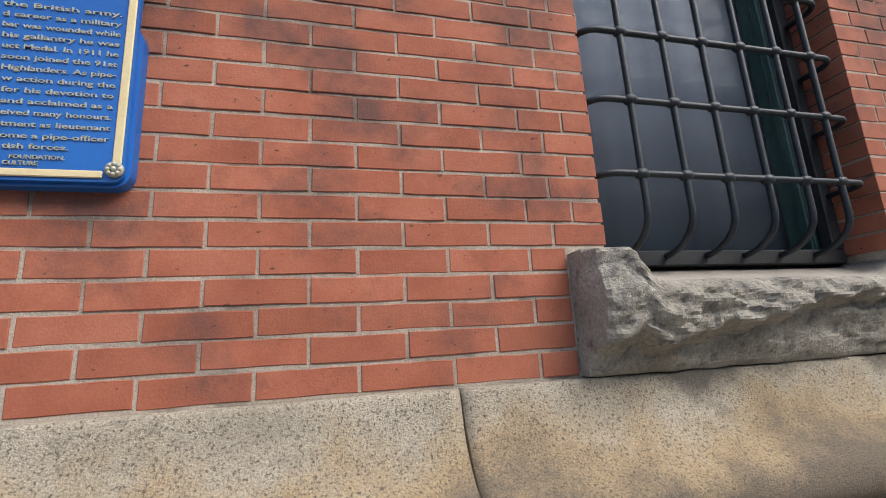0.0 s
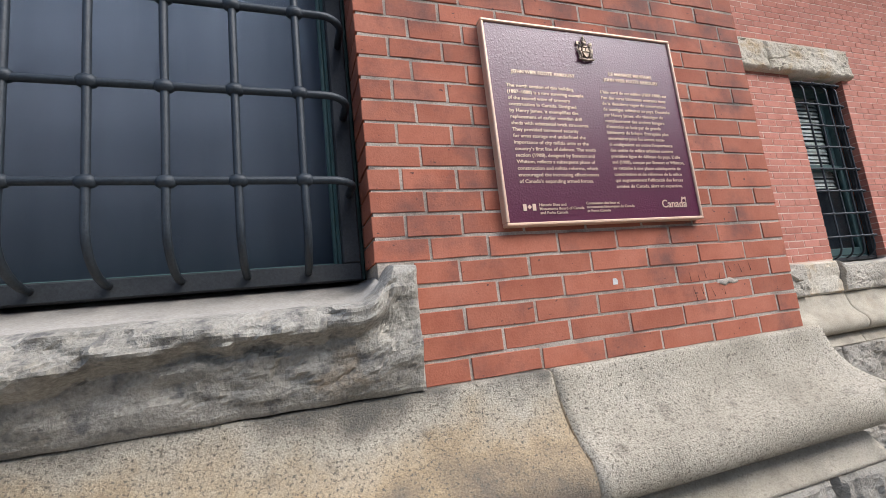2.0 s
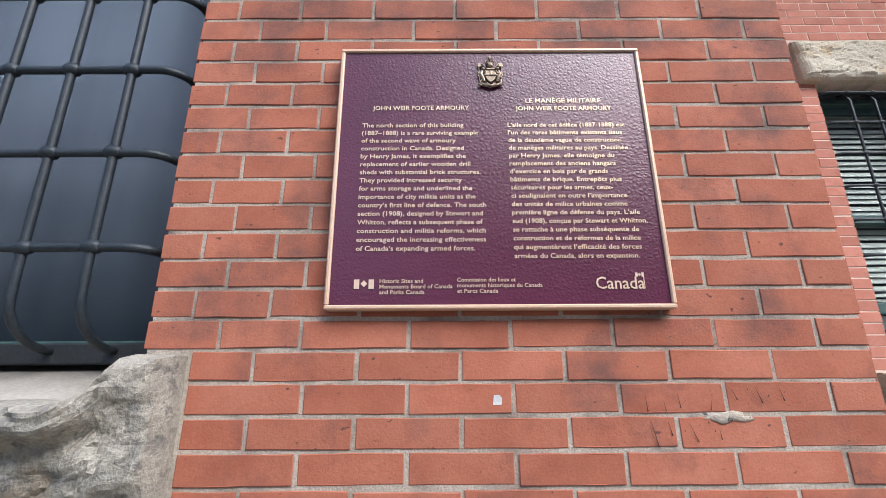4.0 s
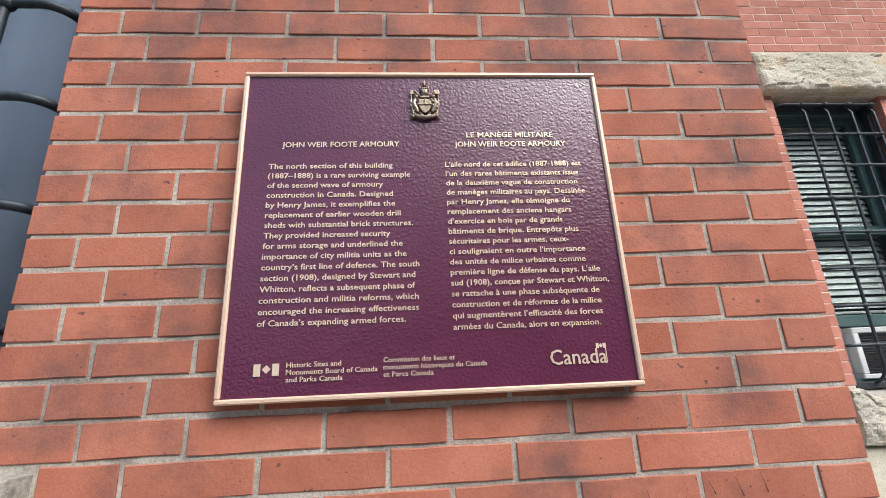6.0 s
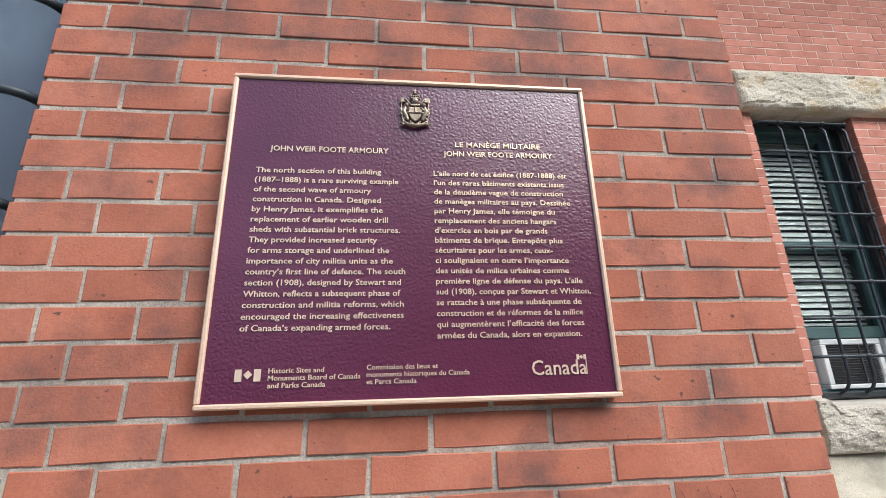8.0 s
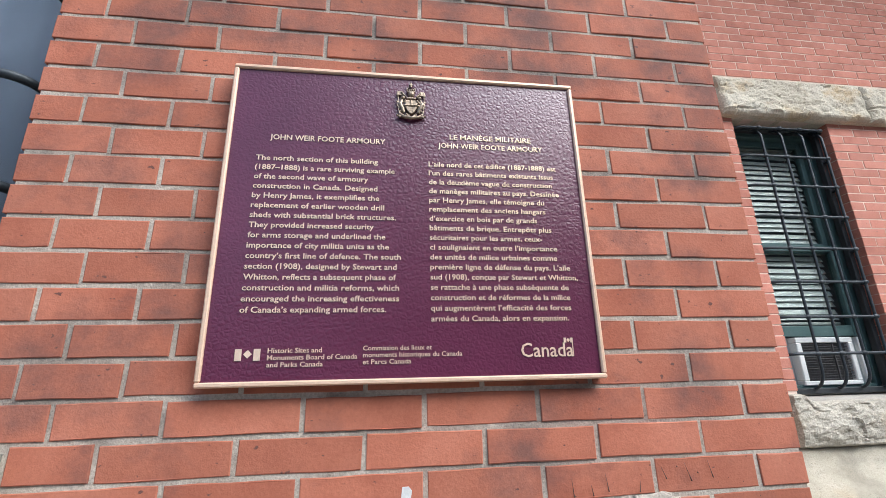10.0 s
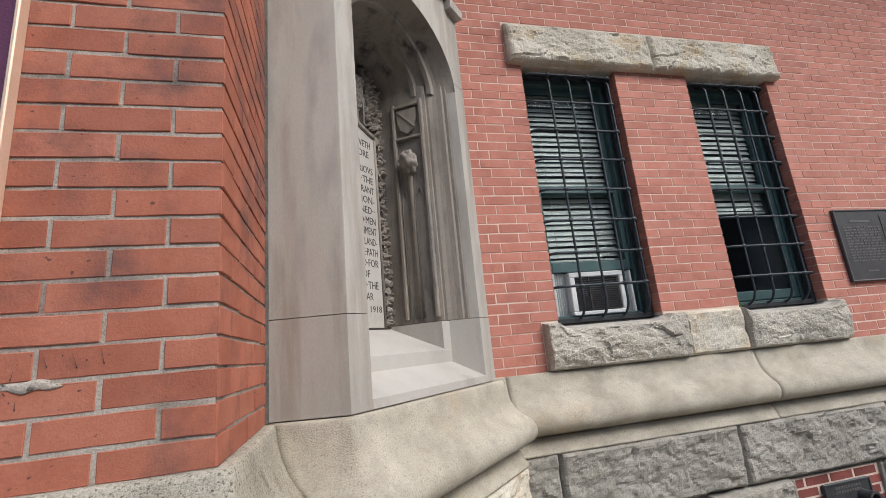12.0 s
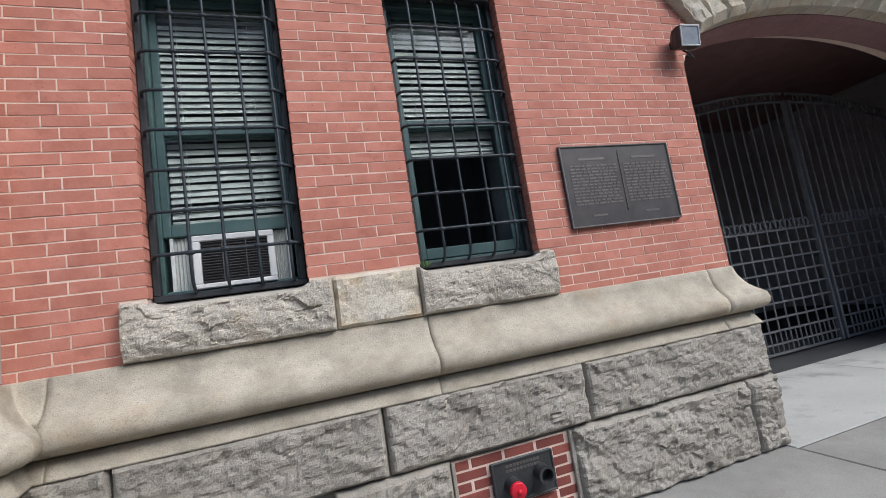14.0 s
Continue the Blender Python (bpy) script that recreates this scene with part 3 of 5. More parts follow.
for s, (x0, x1) in enumerate(((2.14, 2.66), (3.50, 4.13), (4.90, 6.33), (6.33, 6.61))):
    plinth_block(x0, x1, 0.0, 0.498, WY, s + 41, 0.045)
DG = Matrix.Translation((MA[0], MA[1], 0)) @ Matrix.Rotation(radians(45), 4, "Z")     # memorial front: x along it, y into it
plinth_block(-0.04, 1.16, 0.506, 0.868, 0, 51, m=DG, stone=BUFFROCK)
plinth_block(-0.04, 1.16, 0.0, 0.498, 0, 52, m=DG)
RT = Matrix.Translation((CX, 0, 0)) @ Matrix.Rotation(radians(90), 4, "Z")
plinth_block(-0.1, 0.45, 0.506, 0.868, 0, 53, m=RT)
plinth_block(-0.1, 0.45, 0.0, 0.498, 0, 54, m=RT)
GT = Matrix.Translation((6.50, WY, 0)) @ Matrix.Rotation(radians(90), 4, "Z")
plinth_block(-0.1, 0.9, 0.506, 0.868, 0, 55, m=GT)
plinth_block(-0.1, 0.9, 0.0, 0.498, 0, 56, m=GT)


# ---------------------------------------------------------------- sills and lintels
def sill_block(name, x0, x1, o0, o1, zt, zs, y, seed, material, label, bulge, amp=0.03, depth=0.15, foot=0.0):
    """A sill stone: ears to zt outside the opening o0..o1, a sloped seat at zs between them."""
    def top(x):
        def ease(d):
            return (zt - zs) * max(0.0, 1 - d / 0.085) ** 2
        if x < o0 - 0.02 or x > o1 + 0.02:
            return zt
        return zs + max(ease(x - o0 + 0.02), ease(o1 + 0.02 - x))
    ob = thing(name, label, "window sill", kind="structure")
    shape("block", rock(x0, x1, Z0, zt, y - 0.035, y + 0.05, amp, seed, bulge, 0.010, 0.012, top, foot), material, ob)
    n = max(6, round((o1 - o0) / 0.02))
    v, f = [], []
    for i in range(n + 1):
        x = o0 + (o1 - o0) * i / n
        w = 0.003 * noise.noise(Vector((x * 9, seed, 0)))
        v += [(x, y - 0.04, top(x) - 0.004 + w), (x, y + 0.02, top(x) + 0.012 + w), (x, y + depth + 0.06, zt - 0.006)]
    for i in range(n):
        for k in range(2):
            f.append((i * 3 + k, (i + 1) * 3 + k, (i + 1) * 3 + k + 1, i * 3 + k + 1))
    ob2 = shape("seat", (v, f), SEAT, ob, smooth=True)
    md = ob2.modifiers.new("thick", "SOLIDIFY")
    md.thickness, md.offset = 0.06, -1
    return ob


def broken_lip(s, t):
    """An upper lip that stands out over a scooped hollow; its lower edge wanders."""
    n1 = noise.noise(Vector((s * 5.0, 1.7, 0))) + 0.5 * noise.noise(Vector((s * 17.0, 4.2, t * 3)))
    edge = 0.16 + 0.55 * min(1.0, s / 0.55) + 0.16 * n1
    k = max(0.0, min(1.0, (t - edge) / 0.16 + 0.5))
    top = max(0.0, (t - 0.72) / 0.28)
    foot = min(1.0, t / 0.22)
    w = s * 1.0 + 0.35 * t
    crag = (0.016 * noise.noise(Vector((w * 8.0, 2.1, t * 4.0))) + 0.010 * noise.noise(Vector((w * 21.0, 5.3, t * 9.0)))) * (0.35 + 0.65 * k)
    return ((0.010 + 0.060 * k * k * (3 - 2 * k) - 0.022 * top * top + crag) * min(1.0, (1 - s) / 0.10, 0.55 + s * 5)) * (0.05 + 0.95 * foot)


sill_block("sill_1", -1.565, -0.281, W1[0], W1[1], 1.612, 1.528, 0, 3, GREYROCK, "grey rock-faced stone sill with raised ends",
           broken_lip, 0.040, foot=0.12)
sill_block("sill_2", 2.624, 3.625, WA[0], WA[1], 1.590, 1.548, WY, 5, SILLROCK, "greyish buff rock-faced stone sill", lambda s, t: 0.02 * math.sin(math.pi * t), 0.03)
sill_block("sill_3", 4.115, 5.030, WB[0], WB[1], 1.590, 1.548, WY, 7, SILLROCK, "greyish buff rock-faced stone sill", lambda s, t: 0.02 * math.sin(math.pi * t), 0.03)
tagged(shape("sill_4", rock(3.629, 4.111, Z0, 1.590, WY - 0.035, WY + 0.05, 0.022, 9, margin=0.012), BUFFROCK),
       "yellowish tooled stone block between two sills", "stone block", kind="structure")
for i, (x0, x1) in enumerate(((2.632, 3.830), (3.834, 5.062))):
    tagged(shape("lintel_%d" % (i + 1), rock(x0, x1, 3.44, 3.765, WY - 0.03, WY + 0.2, 0.030, 11 + i, lambda s, t: 0.014 - 0.022 * t, cell=0.012, margin=0.03), BUFFROCK),
           "buff rock-faced stone lintel over a barred window", "lintel", kind="structure")
tagged(shape("lintel_3", cuboid(-1.6, -0.22, -0.03, 0.2, 3.46, 3.8, 0.01), GREYROCK), "grey stone lintel", "lintel", kind="structure")

# dark boards added over the reveals in place of indoor shade
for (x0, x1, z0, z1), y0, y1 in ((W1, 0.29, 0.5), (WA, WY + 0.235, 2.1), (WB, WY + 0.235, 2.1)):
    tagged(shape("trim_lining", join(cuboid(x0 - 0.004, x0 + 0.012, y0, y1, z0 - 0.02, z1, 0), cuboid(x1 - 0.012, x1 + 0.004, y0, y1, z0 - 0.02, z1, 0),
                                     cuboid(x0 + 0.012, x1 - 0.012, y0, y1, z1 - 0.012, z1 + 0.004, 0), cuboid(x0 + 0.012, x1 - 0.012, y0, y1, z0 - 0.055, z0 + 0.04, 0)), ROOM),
           "added dark boards standing for shade in a window opening", "window lining", kind="structure")

# gate arch of wedge stones
arch = thing("gate_arch", "arch of buff rock-faced wedge stones over the gate", "arch", kind="structure")


def arch_pt(a, grow):
    return Vector((AX - (AA + grow) * math.cos(a), 0, AZ + (AR + grow) * math.sin(a)))


def wedge_pt(a, g):
    """A point of the arch stones: g metres out from the intrados, along joints that lean outwards at the sides."""
    h = min(a, math.pi - a)
    lean = 0.85 + (h - 0.46) * (math.pi / 2 - 0.85) / (math.pi / 2 - 0.46)
    p = arch_pt(a, 0.0)
    return p + Vector((-math.cos(lean) * (1 if a < math.pi / 2 else -1), 0, math.sin(lean))) * g


NW = 15
for i in range(NW):
    a0, a1 = 0.45 + (math.pi - 0.90) * i / NW, 0.45 + (math.pi - 0.90) * (i + 1) / NW
    rows, v, f = 16, [], []
    for j in range(rows + 1):
        for k in range(rows + 1):
            aa = a0 + 0.004 + (a1 - a0 - 0.008) * k / rows
            g = 0.52 * j / rows
            p = wedge_pt(aa, g)
            e = min(1.0, min(j, rows - j, k, rows - k) / 2)
            q = p * 1.0 + Vector((i * 3.3, 0, 0))
            p.y = WY - 0.022 - e * 0.05 * (0.9 + facets(q, 4.0, 1.2) + 0.6 * facets(q, 10.0, 1.2))
            v.append(p)
    for j in range(rows):
        for k in range(rows):
            c = j * (rows + 1) + k
            f.append((c, c + 1, c + rows + 2, c + rows + 1))
    rim = list(range(rows + 1)) + [j * (rows + 1) + rows for j in range(1, rows + 1)] + [rows * (rows + 1) + k for k in range(rows - 1, -1, -1)] + [j * (rows + 1) for j in range(rows - 1, 0, -1)]
    b0 = len(v)
    v += [Vector((v[r].x, WY + 0.28, v[r].z)) for r in rim]
    f += [(rim[k], b0 + k, b0 + (k + 1) % len(rim), rim[(k + 1) % len(rim)]) for k in range(len(rim))]
    shape("voussoir", (v, f), BUFFROCK, arch)
band = []
for i in range(41):
    a = math.pi * i / 40
    band.append([arch_pt(a, -0.012) + Vector((0, y, 0)) + Vector((0, 0, dz)) for y, dz in ((WY + 0.10, 0.0), (WY + 0.14, -0.035), (WY + 0.36, -0.05), (WY + 0.38, -0.04), (WY + 0.38, 0.25), (WY + 0.53, 0.30), (WY + 0.53, 0.9), (WY + 0.10, 0.1))])
tagged(shape("trim_arch_soffit", loft(band), VAULT, smooth=False), "dark red moulded underside of the gate arch", "arch soffit", kind="structure")

tagged(shape("trim_joint", cuboid(CX - 0.004, CX + 0.010, RY - 0.016, RY + 0.03, Z0, HI, 0), JOINT), "dark open joint beside the memorial", "joint", kind="structure")

# ---------------------------------------------------------------- barred windows
def arc_bar(a, b, out, n=5, r=0.05):
    """A bar from a to b that first comes forward by out, with rounded bends at both ends."""
    a, b = Vector(a), Vector(b)
    d = (b - a).normalized()
    o = Vector((0, -out, 0))
    pts = [a]
    for i in range(n + 1):
        t = math.pi / 2 * i / n
        pts.append(a + o * (1 - r / out * (1 - math.sin(t)) if out > r else math.sin(t)) + d * r * (1 - math.cos(t)))
    for i in range(n, -1, -1):
        t = math.pi / 2 * i / n
        pts.append(b + o * (1 - r / out * (1 - math.sin(t)) if out > r else math.sin(t)) - d * r * (1 - math.cos(t)))
    pts.append(b)
    return pts


def grille(x0, x1, z0, z1, yf, yb, xs, zs, r, label, fw=0.05):
    """Wrought iron basket: a flat frame at yb, bars that stand out to yf, with forged collars at the crossings."""
    g = thing("window_grille", label, "window grille", "iron window grilles")
    for box in ((x0, x1, z0, z0 + fw), (x0, x1, z1 - fw, z1), (x0, x0 + fw, z0 + fw, z1 - fw), (x1 - fw, x1, z0 + fw, z1 - fw)):
        shape("frame_bar", cuboid(box[0], box[1], yb - 0.012, yb + 0.03, box[2], box[3], 0.004), IRONFLAT, g)
    for k, z in enumerate(zs):
        pts = arc_bar((x0 + 0.02, yb, z), (x1 - 0.02, yb, z), yb - yf, 6, min(0.06, yb - yf))
        bits = [tube(pts, r, 8)]
        for i, x in enumerate(xs):
            w = 0.004 * noise.noise(Vector((x * 3, z * 3, 0)))
            bits.append(tube([(x - 0.021, yf, z + w), (x - 0.013, yf, z + w), (x, yf, z + w), (x + 0.013, yf, z + w), (x + 0.021, yf, z + w)], r, 8, [r * 0.9, r * 1.5, r * 1.75, r * 1.5, r * 0.9]))
        shape("cross_bar", join(*bits), IRON, g, smooth=True)
    for i, x in enumerate(xs):
        pts = [(x, yb, z0 + 0.03)] + [(x, yb - (yb - yf) * math.sin(math.pi / 2 * t / 6), z0 + 0.03 + 0.11 * (1 - math.cos(math.pi / 2 * t / 6))) for t in range(1, 7)]
        zz = pts[-1][2]
        while zz < z1 - 0.12:
            zz += 0.1
            pts.append((x + 0.0025 * noise.noise(Vector((x * 5, zz * 3, 1))), yf, zz))
        pts += [(x, yb - (yb - yf) * 0.6, z1 - 0.05), (x, yb, z1 - 0.03)]
        shape("upright_bar", tube(pts, r * 0.95, 8), IRON, g, smooth=True)
    return g


grille(-1.450, -0.388, 1.600, 3.44, 0.002, 0.146, [-1.296 + 0.1525 * i for i in range(6)], [1.849 + 0.234 * i for i in range(7)], 0.0105,
       "black wrought iron window grille with forged collars")
grille(WA[0] + 0.004, WA[1] - 0.004, 1.580, 3.43, WY + 0.004, WY + 0.085, [2.940, 3.105, 3.268, 3.430], [1.815 + 0.2235 * i for i in range(8)], 0.0092,
       "black iron window grille over a green window with an air conditioner", 0.034)
grille(WB[0] + 0.004, WB[1] - 0.004, 1.580, 3.43, WY + 0.004, WY + 0.085, [4.318, 4.490, 4.660, 4.820], [1.807 + 0.2245 * i for i in range(8)], 0.0092,
       "black iron window grille over a green sash window", 0.034)


def window(name, x0, x1, z0, z1, y, meet, lower_to, label, mats, fw=0.05, rail=0.04, foot=0.07):
    """A sash window: fixed frame, upper and lower sash, glass. lower_to: where the lower sash ends at its foot."""
    w = thing(name, label, "window", kind="structure")
    for b in ((x0, x0 + fw, z0, z1), (x1 - fw, x1, z0, z1), (x0 + fw, x1 - fw, z1 - fw, z1), (x0 + fw, x1 - fw, z0, z0 + 0.035)):
        shape("window_frame", cuboid(b[0], b[1], y, y + 0.10, b[2], b[3], 0.004), mats, w)
    a, b = x0 + fw, x1 - fw
    for za, zb, yy in ((meet - 0.02, z1 - fw, y + 0.05), (lower_to, meet + 0.025, y + (0.004 if rail < 0.02 else 0.015))):
        for q in ((a, a + rail, za, zb), (b - rail, b, za, zb), (a + rail, b - rail, zb - 0.045, zb), (a + rail, b - rail, za, za + foot)):
            shape("sash_rail", cuboid(q[0], q[1], yy, yy + 0.035, q[2], q[3], 0.004), mats, w)
        p = shape("pane", cuboid(a + rail - 0.005, b - rail + 0.005, yy + 0.014, yy + 0.019, za + foot - 0.005, zb - 0.04, 0), DULLGLASS if name == "window_1" else GLASS, w)
        p.visible_shadow = False
    return w


window("window_1", -1.447, -0.370, 1.603, 3.44, 0.185, 3.10, 1.640, "tall dark sash window with weathered green paint", GREEN, 0.075, 0.012, 0.02)
window("window_2", WA[0], WA[1], 1.598, 3.43, WY + 0.135, 2.530, 1.930, "green sash window with its lower sash raised", GREENB)
window("window_3", WB[0], WB[1], 1.598, 3.43, WY + 0.135, 2.540, 1.640, "green sash window with a half-lowered blind", GREENB)


def blind(x0, x1, z0, z1, y, label):
    b = thing("venetian_blind", label, "window blind", "venetian blinds")
    shape("head_rail", cuboid(x0, x1, y - 0.012, y + 0.02, z1, z1 + 0.03, 0.003), SLAT, b)
    v, f = join(*[([(x0, y + 0.0195 * math.cos(a), 0.0195 * math.sin(a)), (x1, y + 0.0195 * math.cos(a), 0.0195 * math.sin(a)),
                    (x1, y + 0.002, 0.004), (x0, y + 0.002, 0.004), (x1, y - 0.0195 * math.cos(a), -0.0195 * math.sin(a)), (x0, y - 0.0195 * math.cos(a), -0.0195 * math.sin(a))],
                   [(0, 1, 2, 3), (3, 2, 4, 5)]) for a in (radians(66),)])
    k = len(v)
    v = v + [(p[0], p[1] + 0.0012, p[2]) for p in v]
    f = f + [tuple(i + k for i in q[::-1]) for q in f]
    n = int((z1 - z0) / 0.0415)
    first = None
    for i in range(n):
        ob = shape("slat", (v, f), SLAT, b) if first is None else new("slat", first.data)
        first = first or ob
        ob.parent = b
        ob.matrix_local = pose(0, 0, z1 - 0.02 - i * 0.0415, 0, 0.25 * noise.noise(Vector((i * 1.7, x0, 0))), 0)
    shape("bottom_rail", cuboid(x0, x1, y - 0.012, y + 0.012, z1 - 0.03 - n * 0.0415, z1 - 0.012 - n * 0.0415, 0.003), SLAT, b)
    for x in (x0 + 0.1, x1 - 0.1):
        shape("cord", tube([(x, y - 0.017, z1), (x, y - 0.017, z1 - n * 0.0415)], 0.0015, 5), SLAT, b)


blind(WA[0] + 0.085, WA[1] - 0.085, 2.03, 3.33, WY + 0.235, "lowered off-white venetian blind behind the glass")
blind(WB[0] + 0.085, WB[1] - 0.085, 2.36, 3.33, WY + 0.235, "half-lowered off-white venetian blind behind the glass")

# weed rooted in the joint of the sill
wd_rng = random.Random(12)
blades = []
for i in range(11):
    a, r, h = wd_rng.uniform(0, 2 * math.pi), wd_rng.uniform(0.02, 0.05), wd_rng.uniform(0.02, 0.06)
    p0 = Vector((4.185 + wd_rng.uniform(-0.01, 0.02), WY + 0.045, 1.585))
    tip = p0 + Vector((math.cos(a) * r, math.sin(a) * r * 0.6, h))
    side = Vector((-math.sin(a), math.cos(a), 0.3)) * 0.007
    mid = p0.lerp(tip, 0.6) + Vector((0, 0, 0.008))
    up = Vector((0, 0, 0.001))
    blades.append(([p0, mid - side, tip, mid + side, p0 + up, mid - side + up, tip + up, mid + side + up], [(3, 2, 1, 0), (4, 5, 6, 7), (0, 1, 5, 4), (1, 2, 6, 5), (2, 3, 7, 6), (3, 0, 4, 7)]))
LEAF = surf("green weed leaf", [(0.05, 0.11, 0.03), (0.10, 0.17, 0.05)], 30, 0.6, 120, 0.2, 0.2)
tagged(shape("weed", join(*blades), LEAF), "small green weed rooted in the stone sill", "weed")

# window air conditioner
ac = thing("air_conditioner", "white window air conditioner with a dusty dark grille", "air conditioner")
ay = WY + 0.118
for b in ((2.925, 3.345, 1.888, 1.922), (2.925, 3.345, 1.628, 1.655), (2.925, 2.965, 1.655, 1.888), (3.308, 3.345, 1.655, 1.888)):
    shape("casing", cuboid(b[0], b[1], ay, ay + 0.12, b[2], b[3], 0.005), WHITE, ac)
shape("coil", cuboid(2.965, 3.308, ay + 0.03, ay + 0.12, 1.655, 1.888, 0.002), DARKPL, ac, "dusty dark coil")
for i in range(15):
    z = 1.664 + i * 0.0152
    shape("fin", cuboid(2.966, 3.307, ay + 0.012, ay + 0.028, z, z + 0.0055, 0.001), DARKPL, ac)
for i in range(2):
    shape("fin_post", cuboid(3.07 + i * 0.12, 3.077 + i * 0.12, ay + 0.006, ay + 0.014, 1.655, 1.888, 0.001), DARKPL, ac)
for nm, x0, x1 in (("side_panel", 2.815, 2.922), ("side_panel", 3.348, 3.428)):
    n = 12
    plan = [(x0 + (x1 - x0) * i / n, ay + 0.052 + (0.010 if i % 2 else 0)) for i in range(n + 1)] + [(x1, ay + 0.075), (x0, ay + 0.075)]
    k = len(plan)
    shape(nm, ([(x, y, 1.633) for x, y in plan] + [(x, y, 1.925) for x, y in plan],
               [tuple(range(k)), tuple(range(k, 2 * k))] + [(i, (i + 1) % k, (i + 1) % k + k, i + k) for i in range(k)]), ACCORD, ac, "grey pleated filler panel")
for x0 in (2.815, 3.415):
    shape("side_bracket", cuboid(x0, x0 + 0.016, ay + 0.03, ay + 0.056, 1.633, 1.925, 0.002), WHITE, ac)

# dark cloth added behind window_1; its slate stands for the pane's reflections
cv, cf = [], []
for i in range(81):
    x = -1.43 + 1.03 * i / 80
    y = 0.285 + 0.0012 * math.sin(i * 0.45) + 0.004 * noise.noise(Vector((i * 0.15, 0, 0)))
    cv += [(x, y, 1.60), (x, y + 0.004, 3.44)]
for i in range(80):
    cf.append((2 * i, 2 * i + 2, 2 * i + 3, 2 * i + 1))
cu = shape("cloth_blind", (cv, cf), SLATE, smooth=True)
cu.modifiers.new("cloth", "SOLIDIFY").thickness = 0.003
tagged(cu, "dark slate cloth added behind the glass to stand for its reflections", "window blind")

# ---------------------------------------------------------------- burgundy plaque
PX0, PX1, PZ0, PZ1 = 0.0, 0.735, 1.702, 2.351
plq = thing("commemorative_plaque", "burgundy bilingual bronze plaque with a bright border", "plaque")
shape("plate", cuboid(PX0 + 0.004, PX1 - 0.004, -0.026, 0.0, PZ0 + 0.004, PZ1 - 0.004, 0.002), PURPLE, plq, "burgundy leather-textured plate")
bw = 0.0095
for b in ((PX0, PX1, PZ0, PZ0 + bw), (PX0, PX1, PZ1 - bw, PZ1), (PX0, PX0 + bw, PZ0 + bw, PZ1 - bw), (PX1 - bw, PX1, PZ0 + bw, PZ1 - bw)):
    shape("border", cuboid(b[0], b[1], -0.032, 0.0, b[2], b[3], 0.0025), BRONZE, plq, "bright bronze border strip")
ENG = [("The north section of this building", 0.298), ("(1887\u20131888) is a rare surviving example", 0.332), ("of the second wave of armoury", 0.279), ("construction in Canada. Designed", 0.298),
       ("by Henry James, it exemplifies the", 0.302), ("replacement of earlier wooden drill", 0.312), ("sheds with substantial brick structures.", 0.335), ("They provided increased security", 0.292),
       ("for arms storage and underlined the", 0.315), ("importance of city militia units as the", 0.322), ("country\u2019s first line of defence. The south", 0.345), ("section (1908), designed by Stewart and", 0.337),
       ("Whitton, reflects a subsequent phase of", 0.336), ("construction and militia reforms, which", 0.342), ("encouraged the increasing effectiveness", 0.342), ("of Canada\u2019s expanding armed forces.", 0.318)]
FRE = [("L\u2019aile nord de cet \u00e9difice (1887-1888) est", 0.677), ("l\u2019un des rares b\u00e2timents existants issus", 0.669), ("de la deuxi\u00e8me vague de construction", 0.665), ("de man\u00e8ges militaires au pays. Dessin\u00e9e", 0.678),
       ("par Henry James, elle t\u00e9moigne du", 0.644), ("remplacement des anciens hangars", 0.645), ("d\u2019exercice en bois par de grands", 0.625), ("b\u00e2timents de brique. Entrep\u00f4ts plus", 0.654),
       ("s\u00e9curitaires pour les armes, ceux-", 0.632), ("ci soulignaient en outre l\u2019importance", 0.662), ("des unit\u00e9s de milice urbaines comme", 0.66), ("premi\u00e8re ligne de d\u00e9fense du pays. L\u2019aile", 0.685),
       ("sud (1908), con\u00e7ue par Stewart et Whitton,", 0.699), ("se rattache \u00e0 une phase subs\u00e9quente de", 0.678), ("construction et de r\u00e9formes de la milice", 0.679), ("qui augment\u00e8rent l\u2019efficacit\u00e9 des forces", 0.679),
       ("arm\u00e9es du Canada, alors en expansion.", 0.672)]


def on_plaque(name, lines, label, y=-0.0262):
    ob = shape(name, moved(lettering(lines), Matrix.Translation((0, y, 0))), LETTER, plq, label)
    return ob


on_plaque("heading", [("JOHN WEIR FOOTE ARMOURY", 0.083, 0.312, 2.178, 0.0115)], "gold heading letters")
on_plaque("heading", [("LE MAN\u00c8GE MILITAIRE", 0.448, 0.627, 2.197, 0.0115), ("JOHN WEIR FOOTE ARMOURY", 0.423, 0.651, 2.176, 0.0115)], "gold heading letters")
on_plaque("inscription", [(s, 0.060, x, 2.1315 - 0.02015 * i, 0.0108) for i, (s, x) in enumerate(ENG)], "gold English lettering")
on_plaque("inscription", [(s, 0.402, x, 2.1315 - 0.02000 * i, 0.0108) for i, (s, x) in enumerate(FRE)], "gold French lettering")
on_plaque("credit", [("Historic Sites and", 0.114, 0.206, 1.7585, 0.0085), ("Monuments Board of Canada", 0.114, 0.268, 1.7465, 0.0085), ("and Parks Canada", 0.114, 0.209, 1.7345, 0.0085),
                     ("Commission des lieux et", 0.278, 0.402, 1.7605, 0.0085), ("monuments historiques du Canada", 0.278, 0.458, 1.7485, 0.0085), ("et Parcs Canada", 0.278, 0.364, 1.7365, 0.0085)], "small gold credit lines")
on_plaque("country_name", [("Canada", 0.571, 0.674, 1.744, 0.026)], "large gold country name")
